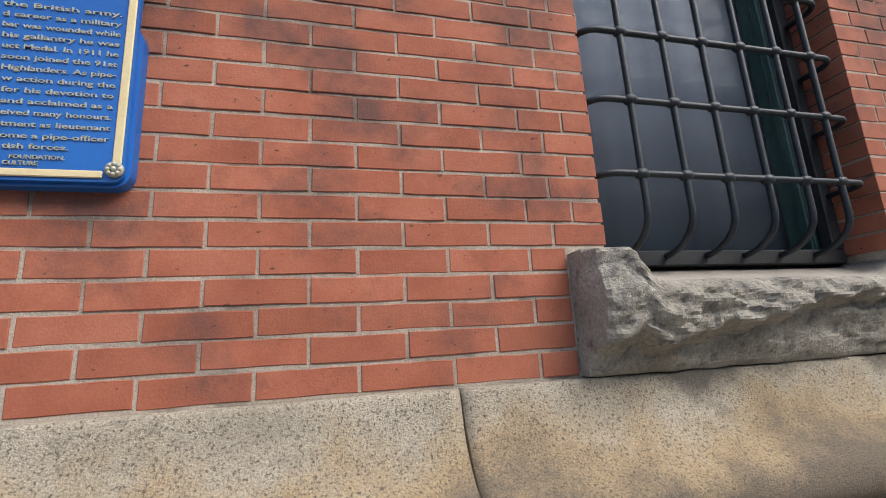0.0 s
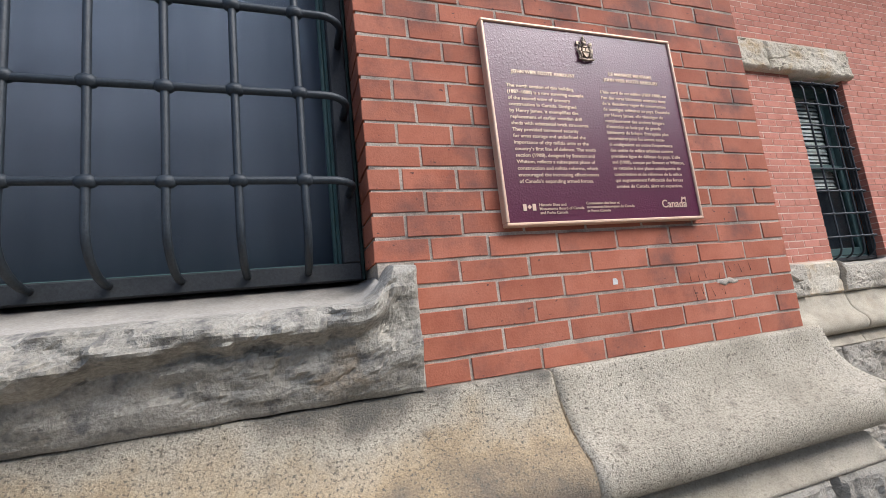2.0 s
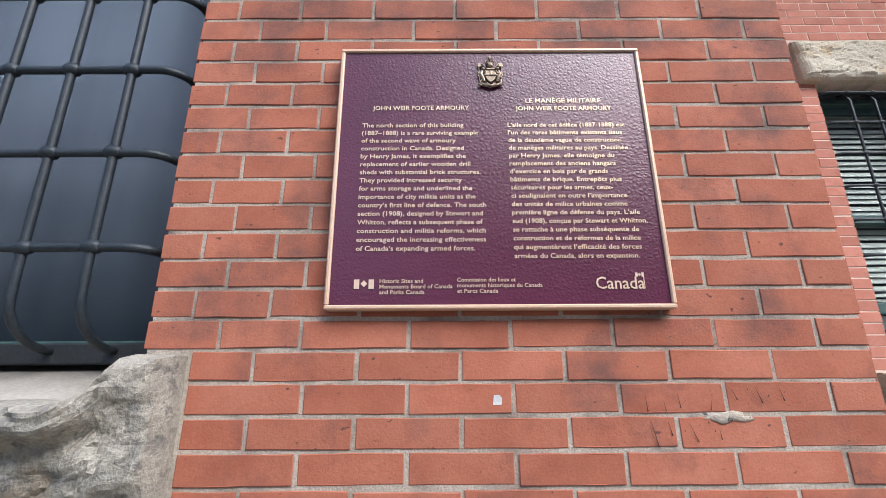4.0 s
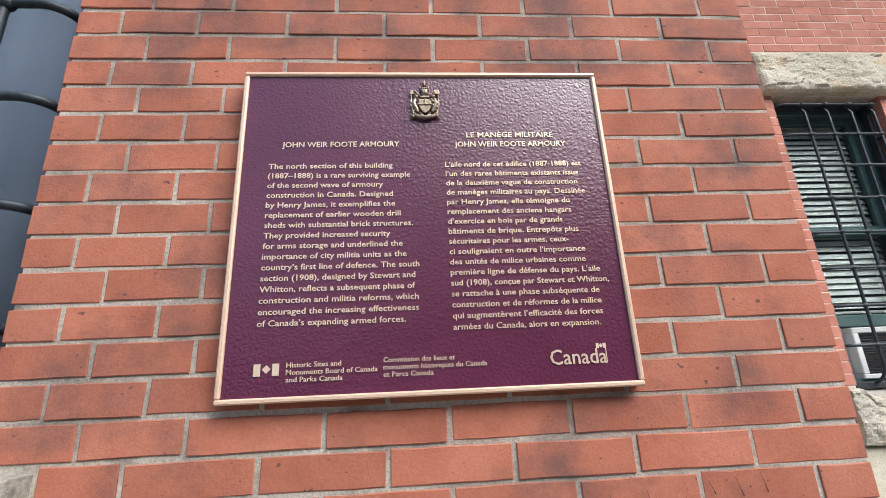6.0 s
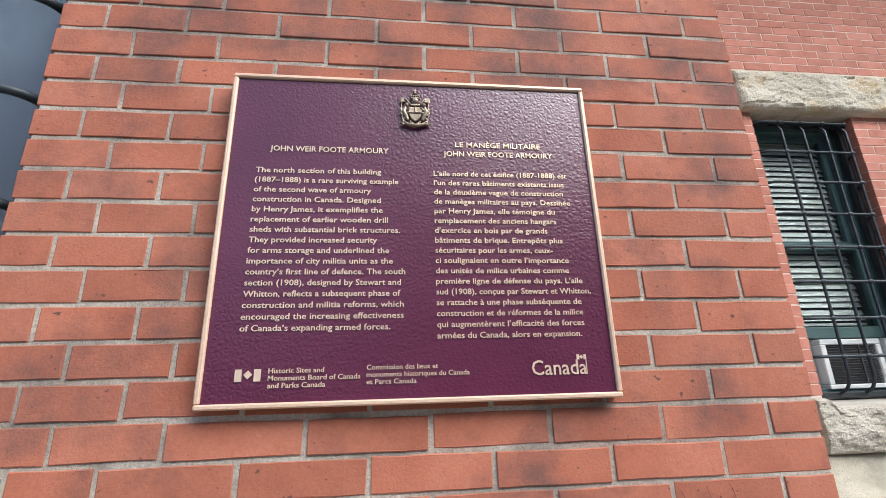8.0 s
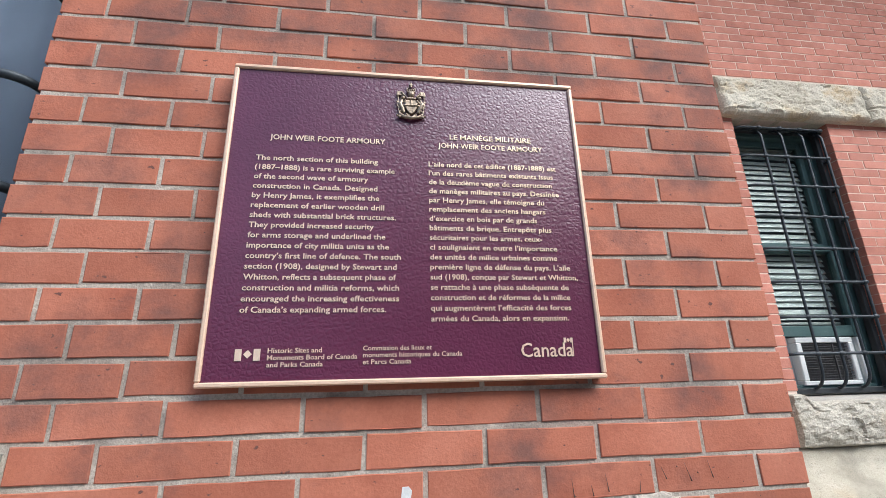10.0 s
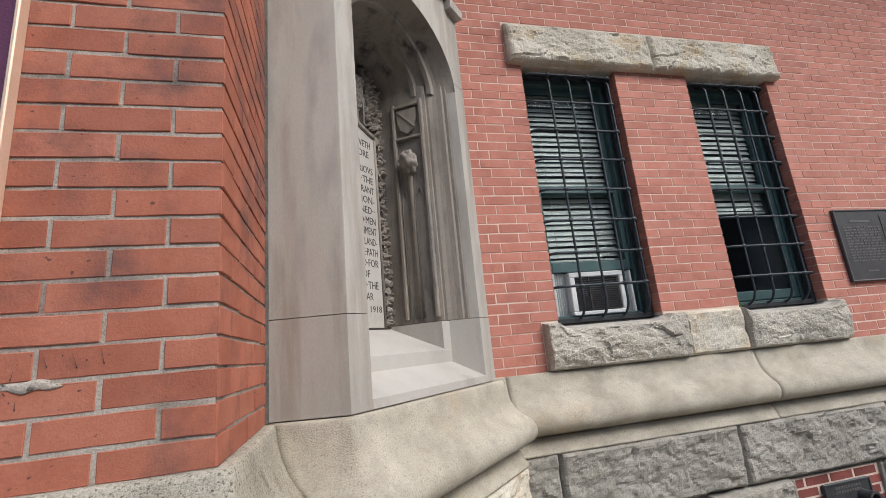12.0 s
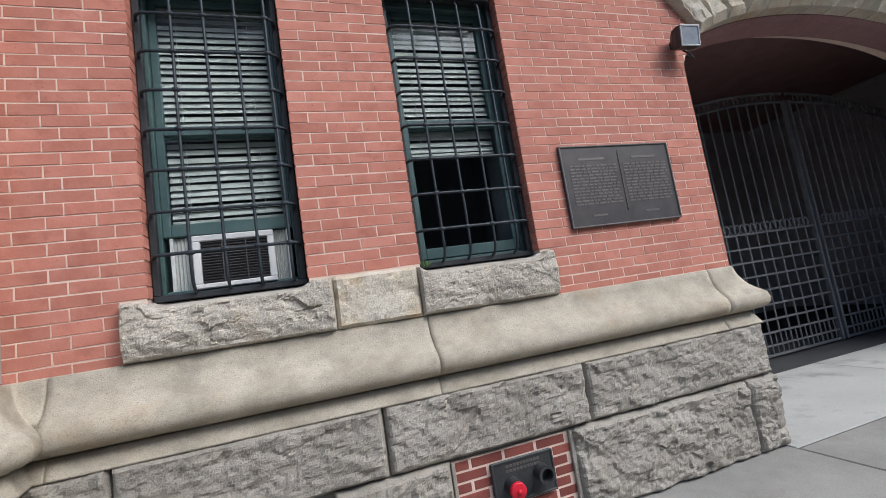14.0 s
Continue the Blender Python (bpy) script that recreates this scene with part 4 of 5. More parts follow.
shape("flag_mark", join(cuboid(0.6565, 0.6615, -0.0278, -0.0262, 1.7695, 1.7785, 0), cuboid(0.6695, 0.6745, -0.0278, -0.0262, 1.7695, 1.7785, 0), cuboid(0.6727, 0.6742, -0.0278, -0.0262, 1.744, 1.7695, 0),
                        moved(cuboid(-0.0026, 0.0026, -0.0278, -0.0262, -0.0026, 0.0026, 0), pose(0.6655, 0, 1.774, 0, 45, 0))), LETTER, plq, "small gold flag over the country name")
fl = [cuboid(0.060, 0.071, -0.0278, -0.0262, 1.746, 1.766, 0), cuboid(0.091, 0.102, -0.0278, -0.0262, 1.746, 1.766, 0),
      moved(cuboid(-0.005, 0.005, -0.0278, -0.0262, -0.005, 0.005, 0), pose(0.081, 0, 1.757, 0, 45, 0))]
shape("flag_mark", join(*fl), LETTER, plq, "small gold flag shape")
cr = [prism([(0.352, 2.282), (0.380, 2.282), (0.380, 2.264), (0.374, 2.252), (0.366, 2.246), (0.358, 2.252), (0.352, 2.264)], -0.035, -0.026),
      tube([(0.340, -0.030, 2.244), (0.352, -0.032, 2.239), (0.366, -0.033, 2.237), (0.380, -0.032, 2.239), (0.392, -0.030, 2.244)], 0.0042, 6),
      cuboid(0.3645, 0.3675, -0.033, -0.027, 2.318, 2.331, 0.0005), cuboid(0.3615, 0.3705, -0.033, -0.027, 2.3235, 2.3265, 0.0005),
      cuboid(0.3555, 0.3765, -0.034, -0.027, 2.286, 2.291, 0.001), blob((0.366, -0.031, 2.2985), 0.008, 0.007, 0.007, 9, 6, 0.3, 1),
      cuboid(0.357, 0.375, -0.034, -0.027, 2.3045, 2.308, 0.001), cuboid(0.3515, 0.3805, -0.0375, -0.035, 2.2665, 2.2685, 0), cuboid(0.365, 0.367, -0.0375, -0.035, 2.2665, 2.282, 0)]
for k in range(5):
    cr.append(blob((0.3575 + 0.00425 * k, -0.031, 2.3115), 0.0021, 0.004, 0.0028, 7, 5))
for sd in (-1, 1):
    def cp(u, z, y=-0.031, q=sd):
        return (0.366 + q * u, y, z)
    cr.append(tube([cp(0.004, 2.318), cp(0.009, 2.316), cp(0.009, 2.309)], 0.0016, 6))
    cr.append(tube([cp(0.016, 2.250), cp(0.020, 2.262), cp(0.025, 2.272), cp(0.021, 2.283)], 0.005, 8, [0.0035, 0.0052, 0.0056, 0.0036]))
    cr.append(blob(cp(0.0195, 2.2885, -0.032), 0.0048, 0.005, 0.0048, 9, 6, 0.5, 3 + sd))
    cr.append(tube([cp(0.024, 2.273), cp(0.017, 2.276, -0.034), cp(0.013, 2.281, -0.036)], 0.0022, 6))
    cr.append(tube([cp(0.023, 2.266), cp(0.018, 2.267, -0.034), cp(0.013, 2.268, -0.036)], 0.0022, 6))
    cr.append(tube([cp(0.020, 2.258), cp(0.027, 2.252), cp(0.025, 2.244)], 0.0027, 6))
    cr.append(tube([cp(0.026, 2.262), cp(0.032, 2.268), cp(0.030, 2.276), cp(0.034, 2.281)], 0.0017, 6))
    cr.append(tube([cp(0.028, 2.250), cp(0.0295, 2.275), cp(0.0300, 2.306)], 0.0013, 6))
    cr.append(prism(sorted([(0.366 + sd * 0.0205, 2.296), (0.366 + sd * 0.0335, 2.296), (0.366 + sd * 0.0325, 2.307), (0.366 + sd * 0.0215, 2.308)], key=lambda p: math.atan2(p[1] - 2.302, p[0] - 0.366 - sd * 0.027)), -0.032, -0.027))
    for k in range(7):
        cr.append(blob(cp(0.006 + 0.0042 * k, 2.2425 + 0.004 * math.sin(k * 2.1), -0.032), 0.0026, 0.004, 0.0028, 7, 5, 0.4, k))
    for k in range(4):
        cr.append(blob(cp(0.0125 + 0.0028 * k, 2.2925 + 0.0035 * k), 0.0024, 0.004, 0.0032, 7, 5, 0.4, k + 9))
cr_v, cr_f = join(*cr)
lo, hi = min(p[2] for p in cr_v), max(p[2] for p in cr_v)
wd = max(abs(p[0] - 0.366) for p in cr_v)
cr_v = [(0.366 + (p[0] - 0.366) * 0.033 / wd, p[1], 2.237 + (p[2] - lo) * 0.092 / (hi - lo)) for p in cr_v]
cst = shape("crest", (cr_v, cr_f), OLDBRONZE, plq, "dark bronze crest in relief", True)
md = cst.modifiers.new("cast", "REMESH")
md.mode, md.voxel_size, md.use_smooth_shade = "VOXEL", 0.0009, True

# paper scrap stuck to the bricks
st = shape("sticker", moved(prism([(-0.009, -0.010), (0.008, -0.009), (0.009, 0.004), (0.003, 0.010), (-0.008, 0.009)], -0.002, 0.0), pose(0.357, -0.001, 1.522, 0, 4, 0)), PAPER)
tagged(st, "small torn white paper scrap stuck to a brick", "sticker")

# mortar squeezed out over a chipped joint
mv, mf = blob((0, 0, 0), 1, 1, 1, 18, 10)
for k, p in enumerate(mv):
    w = 1 + 0.45 * noise.noise(p * 2.4)
    mv[k] = Vector((0.815 + p.x * 0.048 * w, -0.001 + p.y * 0.004, 1.487 + p.z * 0.010 * w + 0.006 * noise.noise(Vector((p.x * 2, 0, 0)))))
tagged(shape("mortar_patch", (mv, mf), MORTAR, smooth=True), "smear of pale mortar over a chipped brick joint", "mortar patch")

tagged(shape("mortar_hole", blob((0.818, -0.0045, 1.4835), 0.006, 0.0015, 0.004, 9, 6, 0.5, 4), JOINT, smooth=True), "small dark hole in the mortar smear", "hole")

# dark splashes that ran down the bricks
DRIP = surf("dried dark drip", [(0.055, 0.03, 0.026), (0.09, 0.045, 0.037)], 40, 0.7, 120, 0.2)
drips = thing("dark_drips", "thin dark dried drips on the brick face", "drips", at=(0.78, 0, 1.50))
for x, top_z, foot_z, lean in ((0.655, 1.530, 1.499, 0.002), (0.691, 1.518, 1.499, 0.003), (0.720, 1.536, 1.505, 0.004), (0.787, 1.520, 1.501, -0.003), (0.832, 1.541, 1.520, 0.008),
                               (0.880, 1.546, 1.514, 0.010), (0.928, 1.549, 1.518, 0.007), (0.660, 1.484, 1.434, 0.010), (0.694, 1.480, 1.454, 0.006), (0.736, 1.476, 1.442, 0.014), (0.795, 1.462, 1.446, 0.001)):
    px = x - 0.78
    pts = [(px + lean * k / 4, -0.0034, top_z - 1.50 + (foot_z - top_z) * k / 4) for k in range(5)]
    shape("drip", tube(pts, 0.001, 6, [0.0003, 0.0004, 0.0005, 0.0007, 0.0012]), DRIP, drips, smooth=True)
rng_spot = random.Random(31)
for k in range(18):
    a, z = rng_spot.uniform(0.64, 1.05), rng_spot.uniform(1.44, 1.545)
    r = rng_spot.uniform(0.0005, 0.0014)
    shape("spot", blob((a - 0.78, -0.0030, z - 1.50), r, 0.0008, r * 1.3, 7, 5), DRIP, drips, smooth=True)

# ---------------------------------------------------------------- blue plaque
blu = thing("heritage_plaque", "royal blue enamel plaque with cream border", "plaque")
BX1, BZ0 = -2.563, 1.743


def rounded(x0, x1, z0, z1, r):
    pts = []
    for cx, cz, a0 in ((x1 - r, z0 + r, -90), (x1 - r, z1 - r, 0), (x0 + r, z1 - r, 90), (x0 + r, z0 + r, 180)):
        pts += [(cx + r * math.cos(radians(a0 + 15 * i)), cz + r * math.sin(radians(a0 + 15 * i))) for i in range(7)]
    return pts


shape("backing", prism(rounded(-3.50, BX1 - 0.010, BZ0 + 0.010, 2.137, 0.035), -0.03, 0.0), BLUE, blu)
shape("plate", prism(rounded(-3.482, BX1 - 0.018, BZ0 + 0.018, 3.0, 0.022), -0.042, -0.03), BLUE, blu)
for b in ((BX1 - 0.040, BX1 - 0.023, 1.800, 2.97), (-3.46, BX1 - 0.055, 1.768, 1.784), (-3.475, -3.458, 1.800, 2.97)):
    shape("border", cuboid(b[0], b[1], -0.047, -0.042, b[2], b[3], 0.002), CREAM, blu, "cream border strip")
ros = [tube([(BX1 - 0.034, -0.042, 1.787), (BX1 - 0.034, -0.050, 1.787)], 0.017, 16), blob((BX1 - 0.034, -0.051, 1.787), 0.006, 0.006, 0.006)]
for i in range(8):
    a = math.pi / 4 * i
    ros.append(blob((BX1 - 0.034 + 0.011 * math.cos(a), -0.050, 1.787 + 0.011 * math.sin(a)), 0.005, 0.005, 0.005, 8, 5))
shape("rosette", join(*ros), SILVER, blu, "metal rosette bolt", True)
BT = ["the British army.", "d career as a military", "bar was wounded while", "his gallantry he was", "uct Medal. In 1911 he", "soon joined the 91st", "Highlanders. As pipe-", "w action during the",
      "for his devotion to", "and acclaimed as a", "eived many honours.", "tment as lieutenant", "ome a pipe-officer"]
bl = [(s, -2.832 + 0.0026 * i, -2.613, 2.1475 - 0.0249 * i, 0.0115) for i, s in enumerate(BT)]
bl += [("tish forces.", -2.795, -2.683, 1.826, 0.0115), ("FOUNDATION,", -2.780, -2.687, 1.805, 0.0085), ("CULTURE", -2.790, -2.732, 1.792, 0.0085)]
shape("inscription", moved(lettering(bl, 0.003), Matrix.Translation((0, -0.042, 0))), SILVER, blu, "raised greyish gold letters")

# ---------------------------------------------------------------- dark plaque by the gate
dk = thing("bronze_tablet", "dark patinated bronze tablet with two text columns", "plaque")
shape("plate", cuboid(5.228, 6.172, WY - 0.022, WY, 1.708, 2.287, 0.004), DARKPLAQUE, dk)
for b in ((5.228, 6.172, 1.708, 1.720), (5.228, 6.172, 2.275, 2.287), (5.228, 5.240, 1.720, 2.275), (6.160, 6.172, 1.720, 2.275)):
    shape("rim", cuboid(b[0], b[1], WY - 0.030, WY - 0.022, b[2], b[3], 0.003), DARKLETTER, dk)
shape("divider", cuboid(5.708, 5.714, WY - 0.027, WY - 0.022, 1.80, 2.24, 0.001), DARKLETTER, dk)
rr = random.Random(8)
for cx in (5.29, 5.74):
    shape("heading_line", cuboid(cx + 0.08, cx + 0.30, WY - 0.0245, WY - 0.022, 2.18, 2.196, 0), DARKLETTER, dk)
    for i in range(13):
        z, x, bits = 2.135 - i * 0.0225, cx, []
        while x < cx + 0.37:
            w = rr.uniform(0.018, 0.06)
            bits.append(cuboid(x, min(x + w, cx + 0.39), WY - 0.0245, WY - 0.022, z, z + 0.010, 0))
            x += w + 0.008
        shape("text_line", join(*bits), DARKLETTER, dk)
    shape("text_line", cuboid(cx + 0.12, cx + 0.24, WY - 0.0245, WY - 0.022, 1.78, 1.792, 0), DARKLETTER, dk)

# ---------------------------------------------------------------- war memorial niche
mem = thing("memorial_niche", "pale limestone memorial niche with a carved inscription", "memorial")
MZ = 1.304


def mpart(name, vf, material, label="", smooth=False, parent=None):
    return shape(name, moved(vf, DG), material, parent or mem, label, smooth)


def flat(plan, z0, z1):
    """A plan outline of (u, d) raised from z0 to z1."""
    n = len(plan)
    v = [(u, d, z0) for u, d in plan] + [(u, d, z1) for u, d in plan]
    return v, [tuple(range(n)), tuple(range(n, 2 * n))] + [(i, (i + 1) % n, (i + 1) % n + n, i + n) for i in range(n)]


def mirror(plan):
    return [(1.115 - u, d) for u, d in plan][::-1]


C = 0.5575
LOW = [(1.005, 0.0), (1.115, 0.0), (1.264, 0.24), (1.264, 0.30), (1.10, 0.55), (0.90, 0.55), (0.822, 0.462), (0.885, 0.165), (0.928, 0.146)]
for pl in (LOW, mirror(LOW)):
    mpart("pier_base", flat(pl, MZ, 1.6385), LIME)
OUTER = [(1.005, 0.0), (1.112, 0.0), (1.115, 0.003), (1.262, 0.238), (1.262, 0.30), (1.10, 0.55), (1.03, 0.55), (0.985, 0.046)]
JAMB = [(0.984, 0.047), (1.029, 0.55), (0.90, 0.55), (0.832, 0.462), (0.895, 0.172), (0.903, 0.158), (0.917, 0.160), (0.921, 0.146), (0.938, 0.128), (0.952, 0.104), (0.962, 0.076), (0.974, 0.070), (0.977, 0.054)]
for pl in (OUTER, mirror(OUTER)):
    mpart("pier", flat(pl, 1.6415, 3.058), LIME)
for pl in (JAMB, mirror(JAMB)):
    mpart("jamb", flat(pl, 1.6415, 3.058), LIMEDARK, "darker moulded jamb")
TOP = [(1.008, 0.0), (1.112, 0.0), (1.115, 0.003), (1.262, 0.238), (1.262, 0.30), (1.01, 0.30)]
for pl in (TOP, mirror(TOP)):
    mpart("pier_top", flat(pl, 3.061, 3.56), LIME)
for u0, u1 in ((0.985, 1.135), (-0.02, 0.13)):
    mpart("cap", join(loft([[(u0 - k, -0.045 - k, z), (u1 + k, -0.045 - k, z), (u1 + k, 0.25, z), (u0 - k, 0.25, z)] for k, z in ((-0.02, 3.56), (0.0, 3.575), (0.004, 3.625), (-0.03, 3.70), (-0.06, 3.78))])), LIME)
# arch ring with stepped mouldings, and the spandrel over it
HW = 0.4475
steps = [(0.0, HW), (0.012, HW - 0.006), (0.10, HW - 0.045), (0.115, HW - 0.058), (0.12, HW - 0.085), (0.145, HW - 0.092), (0.15, HW - 0.075), (0.20, HW - 0.10), (0.21, HW - 0.125), (0.235, HW - 0.13), (0.24, HW - 0.115), (0.46, HW - 0.172)]
NA = 44
v, f = [], []
for d, w in steps:
    for i in range(NA + 1):
        a = math.pi * i / NA
        v.append((C + w * math.cos(a), d, 3.0 + (w * 0.83 + 0.002) * math.sin(a)))
for j in range(len(steps) - 1):
    for i in range(NA):
        f.append((j * (NA + 1) + i, j * (NA + 1) + i + 1, (j + 1) * (NA + 1) + i + 1, (j + 1) * (NA + 1) + i))
mpart("arch_ring", (v, f), LIMEDARK, "darker stepped stone arch")
sp = [(0.11, 3.0)] + [(C - HW * math.cos(math.pi * i / NA), 3.0 + (HW * 0.83 + 0.002) * math.sin(math.pi * i / NA)) for i in range(NA + 1)] + [(1.005, 3.0), (1.005, 3.655), (0.11, 3.455)]
sp2 = []
for q in sp:
    if not sp2 or (Vector(q) - Vector(sp2[-1])).length > 1e-4:
        sp2.append(q)
mpart("spandrel", prism(sp2, -0.001, 0.03), LIME)
mpart("spandrel_backing", prism([(0.09, 3.44), (1.02, 3.44), (1.02, 3.65), (0.09, 3.45)], 0.03, 0.5), LIMEDARK)
mpart("coping", loft([[(u, -0.045, z), (u, -0.05, z + 0.035), (u, 0.0, z + 0.06), (u, 0.5, z + 0.07), (u, 0.5, z - 0.01), (u, 0.0, z - 0.012)] for u, z in ((0.10, 3.450), (1.0, 3.655))]), LIMEDARK, "dark weathered coping")
# sill steps inside the niche
mpart("niche_sill", loft([[(u, 0.0, MZ), (u, 0.0, 1.338), (u, 0.15, 1.425), (u, 0.15, MZ)] for u in (0.112, 1.003)]), PLAINLIME)
mpart("niche_step", loft([[(u, 0.151, MZ), (u, 0.151, 1.487), (u, 0.46, 1.625), (u, 0.46, MZ)] for u in (0.16, 0.955)]), PLAINLIME)
# back slab, inscription panel with a curved head
mpart("back_slab", prism([(0.28, 1.55), (0.84, 1.55), (0.84, 3.30), (0.28, 3.30)], 0.462, 0.56), LIMEDARK)
head = [(0.322 + 0.423 * i / 20, 2.735 + 0.055 * math.sin(math.pi * i / 20) ** 1.5) for i in range(21)]
mpart("inscription_panel", prism([(0.322, 1.632)] + [(0.745, 1.632)] + head[::-1], 0.444, 0.462), PLAINLIME, "pale inscription slab with curved top")
mpart("panel_mould", tube([(0.318, 0.446, 1.632), (0.318, 0.446, 2.735)], 0.006, 8), LIMEDARK, smooth=True)
mpart("panel_mould", tube([(0.757, 0.446, 1.632), (0.757, 0.446, 2.735)], 0.009, 8), LIMEDARK, smooth=True)
mpart("panel_hood", tube([(x, 0.444, z + 0.016) for x, z in head], 0.016, 8), LIMEDARK, smooth=True)
INS = [("THEIR\u00b7NAME\u00b7LIVETH", 0.352, 0.712, 2.662), ("FOR\u00b7EVERMORE", 0.372, 0.694, 2.600), ("TO\u00b7THE\u00b7GLORIOVS", 0.342, 0.722, 2.503), ("MEMORY\u00b7OF\u00b7THE", 0.342, 0.720, 2.4425),
       ("OFFICERS\u00b7WARRANT", 0.342, 0.722, 2.382), ("OFFICERS\u00b7\u00b7NON-", 0.342, 0.722, 2.3215), ("COMMISSIONED\u00b7\u00b7", 0.342, 0.720, 2.261), ("OFFICERS\u00b7AND\u00b7MEN", 0.342, 0.722, 2.2005),
       ("OF\u00b7THE\u00b791ST\u00b7REGIMENT", 0.342, 0.724, 2.140), ("CANADIAN\u00b7HIGHLAND-", 0.342, 0.724, 2.0795), ("ERS\u00b7WHO\u00b7IN\u00b7THE\u00b7PATH", 0.342, 0.724, 2.019), ("OF\u00b7DVTY\u00b7DIED\u00b7FOR", 0.342, 0.724, 1.9585),
       ("THE\u00b7CAVSE\u00b7OF", 0.342, 0.652, 1.898), ("HVMANITY\u00b7IN\u00b7THE", 0.342, 0.714, 1.8375), ("GREAT\u00b7WAR", 0.428, 0.668, 1.777), ("1914", 0.342, 0.432, 1.713), ("-", 0.528, 0.548, 1.713), ("1918", 0.642, 0.732, 1.713)]
for s, a, b, z in INS:
    mpart("inscription_line", moved(lettering([(s, a, b, z, 0.041 if z > 1.72 else 0.034)], 0.001, 0.0), Matrix.Translation((0, 0.4438, 0))), INK)


def relief(u0, u1, z0, z1, d, amp, seed, cell=0.007, edge=None):
    """A carved foliage surface: rounded lumps and deep hollows."""
    nu, nz = max(3, round((u1 - u0) / cell)), max(3, round((z1 - z0) / cell))
    v, f = [], []
    for j in range(nz + 1):
        for i in range(nu + 1):
            u, z = u0 + (u1 - u0) * i / nu, z0 + (z1 - z0) * j / nz
            if edge:
                z = min(z, edge(u))
            p = Vector((u * 34, z * 34, seed))
            q = p + Vector((noise.noise(p * 0.8), noise.noise(p * 0.8 + Vector((9, 0, 0))), 0)) * 0.7
            near = noise.voronoi(q)[0]
            h = min(1.0, (near[1] - near[0]) * 2.6) * (0.75 + 0.25 * noise.noise(q * 3.0))
            v.append((u, d - amp * max(0, h), z))
    for j in range(nz):
        for i in range(nu):
            a = j * (nu + 1) + i
            f.append((a, a + 1, a + nu + 2, a + nu + 1))
    return v, f


def vault(u):
    k = min(1.0, abs(u - C) / 0.276)
    return 2.995 + 0.228 * math.sqrt(1 - k * k)


mpart("carved_border", relief(0.770, 0.834, 1.634, 2.90, 0.461, 0.040, 1, 0.005), LIMEDARK, "carved foliage strip", True)
mpart("carved_border", relief(0.282, 0.312, 1.634, 2.90, 0.461, 0.040, 2, 0.005), LIMEDARK, "carved foliage strip", True)
mpart("carved_head", relief(0.30, 0.43, 2.80, 3.25, 0.461, 0.055, 3, 0.006, vault), LIMEDARK, "carved foliage over the inscription", True)
mpart("carved_head", relief(0.665, 0.815, 2.80, 3.25, 0.461, 0.055, 4, 0.006, vault), LIMEDARK, "carved foliage over the inscription", True)
sh = [(0.455, 3.10), (0.65, 3.10), (0.65, 2.95), (0.625, 2.88), (0.585, 2.835), (0.5525, 2.82), (0.52, 2.835), (0.48, 2.88), (0.455, 2.95)]
mpart("shield", join(prism(sh, 0.425, 0.462), moved(relief(0.475, 0.63, 2.88, 3.08, 0.426, 0.016, 6, 0.006), Matrix.Identity(4))), LIMEDARK, "carved shield")
for u in (0.438, 0.662):
    mpart("tracery_rib", cuboid(u - 0.007, u + 0.007, 0.43, 0.462, 2.80, 3.18, 0.003), LIMEDARK)
# carved side of the niche
JM = DG @ Matrix.Translation((0.895, 0.172, 0)) @ Matrix.Rotation(math.atan2(0.29, -0.063), 4, "Z")


def jpart(name, vf, label="", smooth=False, material=None):
    return shape(name, moved(vf, JM), material or LIMEDARK, mem, label, smooth)


for x in (0.012, 0.190):
    jpart("jamb_mould", cuboid(x - 0.010, x + 0.010, -0.004, 0.026, 1.66, 2.97, 0.004))
for z in (2.735, 2.945):
    jpart("jamb_mould", cuboid(0.012, 0.190, -0.004, 0.024, z - 0.008, z + 0.008, 0.003))
shd = [(0.04, 2.92), (0.165, 2.92), (0.165, 2.85), (0.145, 2.79), (0.1025, 2.76), (0.06, 2.79), (0.04, 2.85)]
jpart("jamb_shield", join(prism([(x, z) for x, z in shd], -0.002, 0.020), moved(cuboid(-0.006, 0.006, 0.018, 0.026, -0.08, 0.08, 0.002), pose(0.1025, 0, 2.85, 0, 42, 0))), "small blank carved shield")
rr = random.Random(5)
bv, bf = blob((0, 0, 0), 1, 1, 1, 30, 20)
for k, p in enumerate(bv):
    d = p.normalized()
    r = 0.80 + 0.28 * noise.noise(d * 2.2) + 0.30 * abs(noise.noise(d * 4.5 + Vector((3, 0, 0)))) - 0.22 * abs(noise.noise(Vector((d.x * 9, d.y * 9, d.z * 2.5))))
    bv[k] = Vector((0.10, 0.040, 2.565)) + Vector((d.x * 0.062, d.y * 0.062, d.z * 0.088)) * r
boss = [(bv, bf)]
jpart("carved_boss", join(*boss), "lumpy carved stone boss", True)
jpart("shaft", tube([(0.112, 0.008, 1.66), (0.112, 0.008, 2.40), (0.106, 0.02, 2.46), (0.10, 0.035, 2.52)], 0.014, 10), smooth=True)
for x0, x1 in ((0.024, 0.098), (0.126, 0.178)):
    c = (x0 + x1) / 2
    jpart("tracery_head", tube([(x0 + 0.004, 0.004, 1.67), (x0 + 0.004, 0.004, 2.34), (c, 0.006, 2.42), (x1 - 0.004, 0.004, 2.34), (x1 - 0.004, 0.004, 1.67)], 0.006, 6), smooth=True)

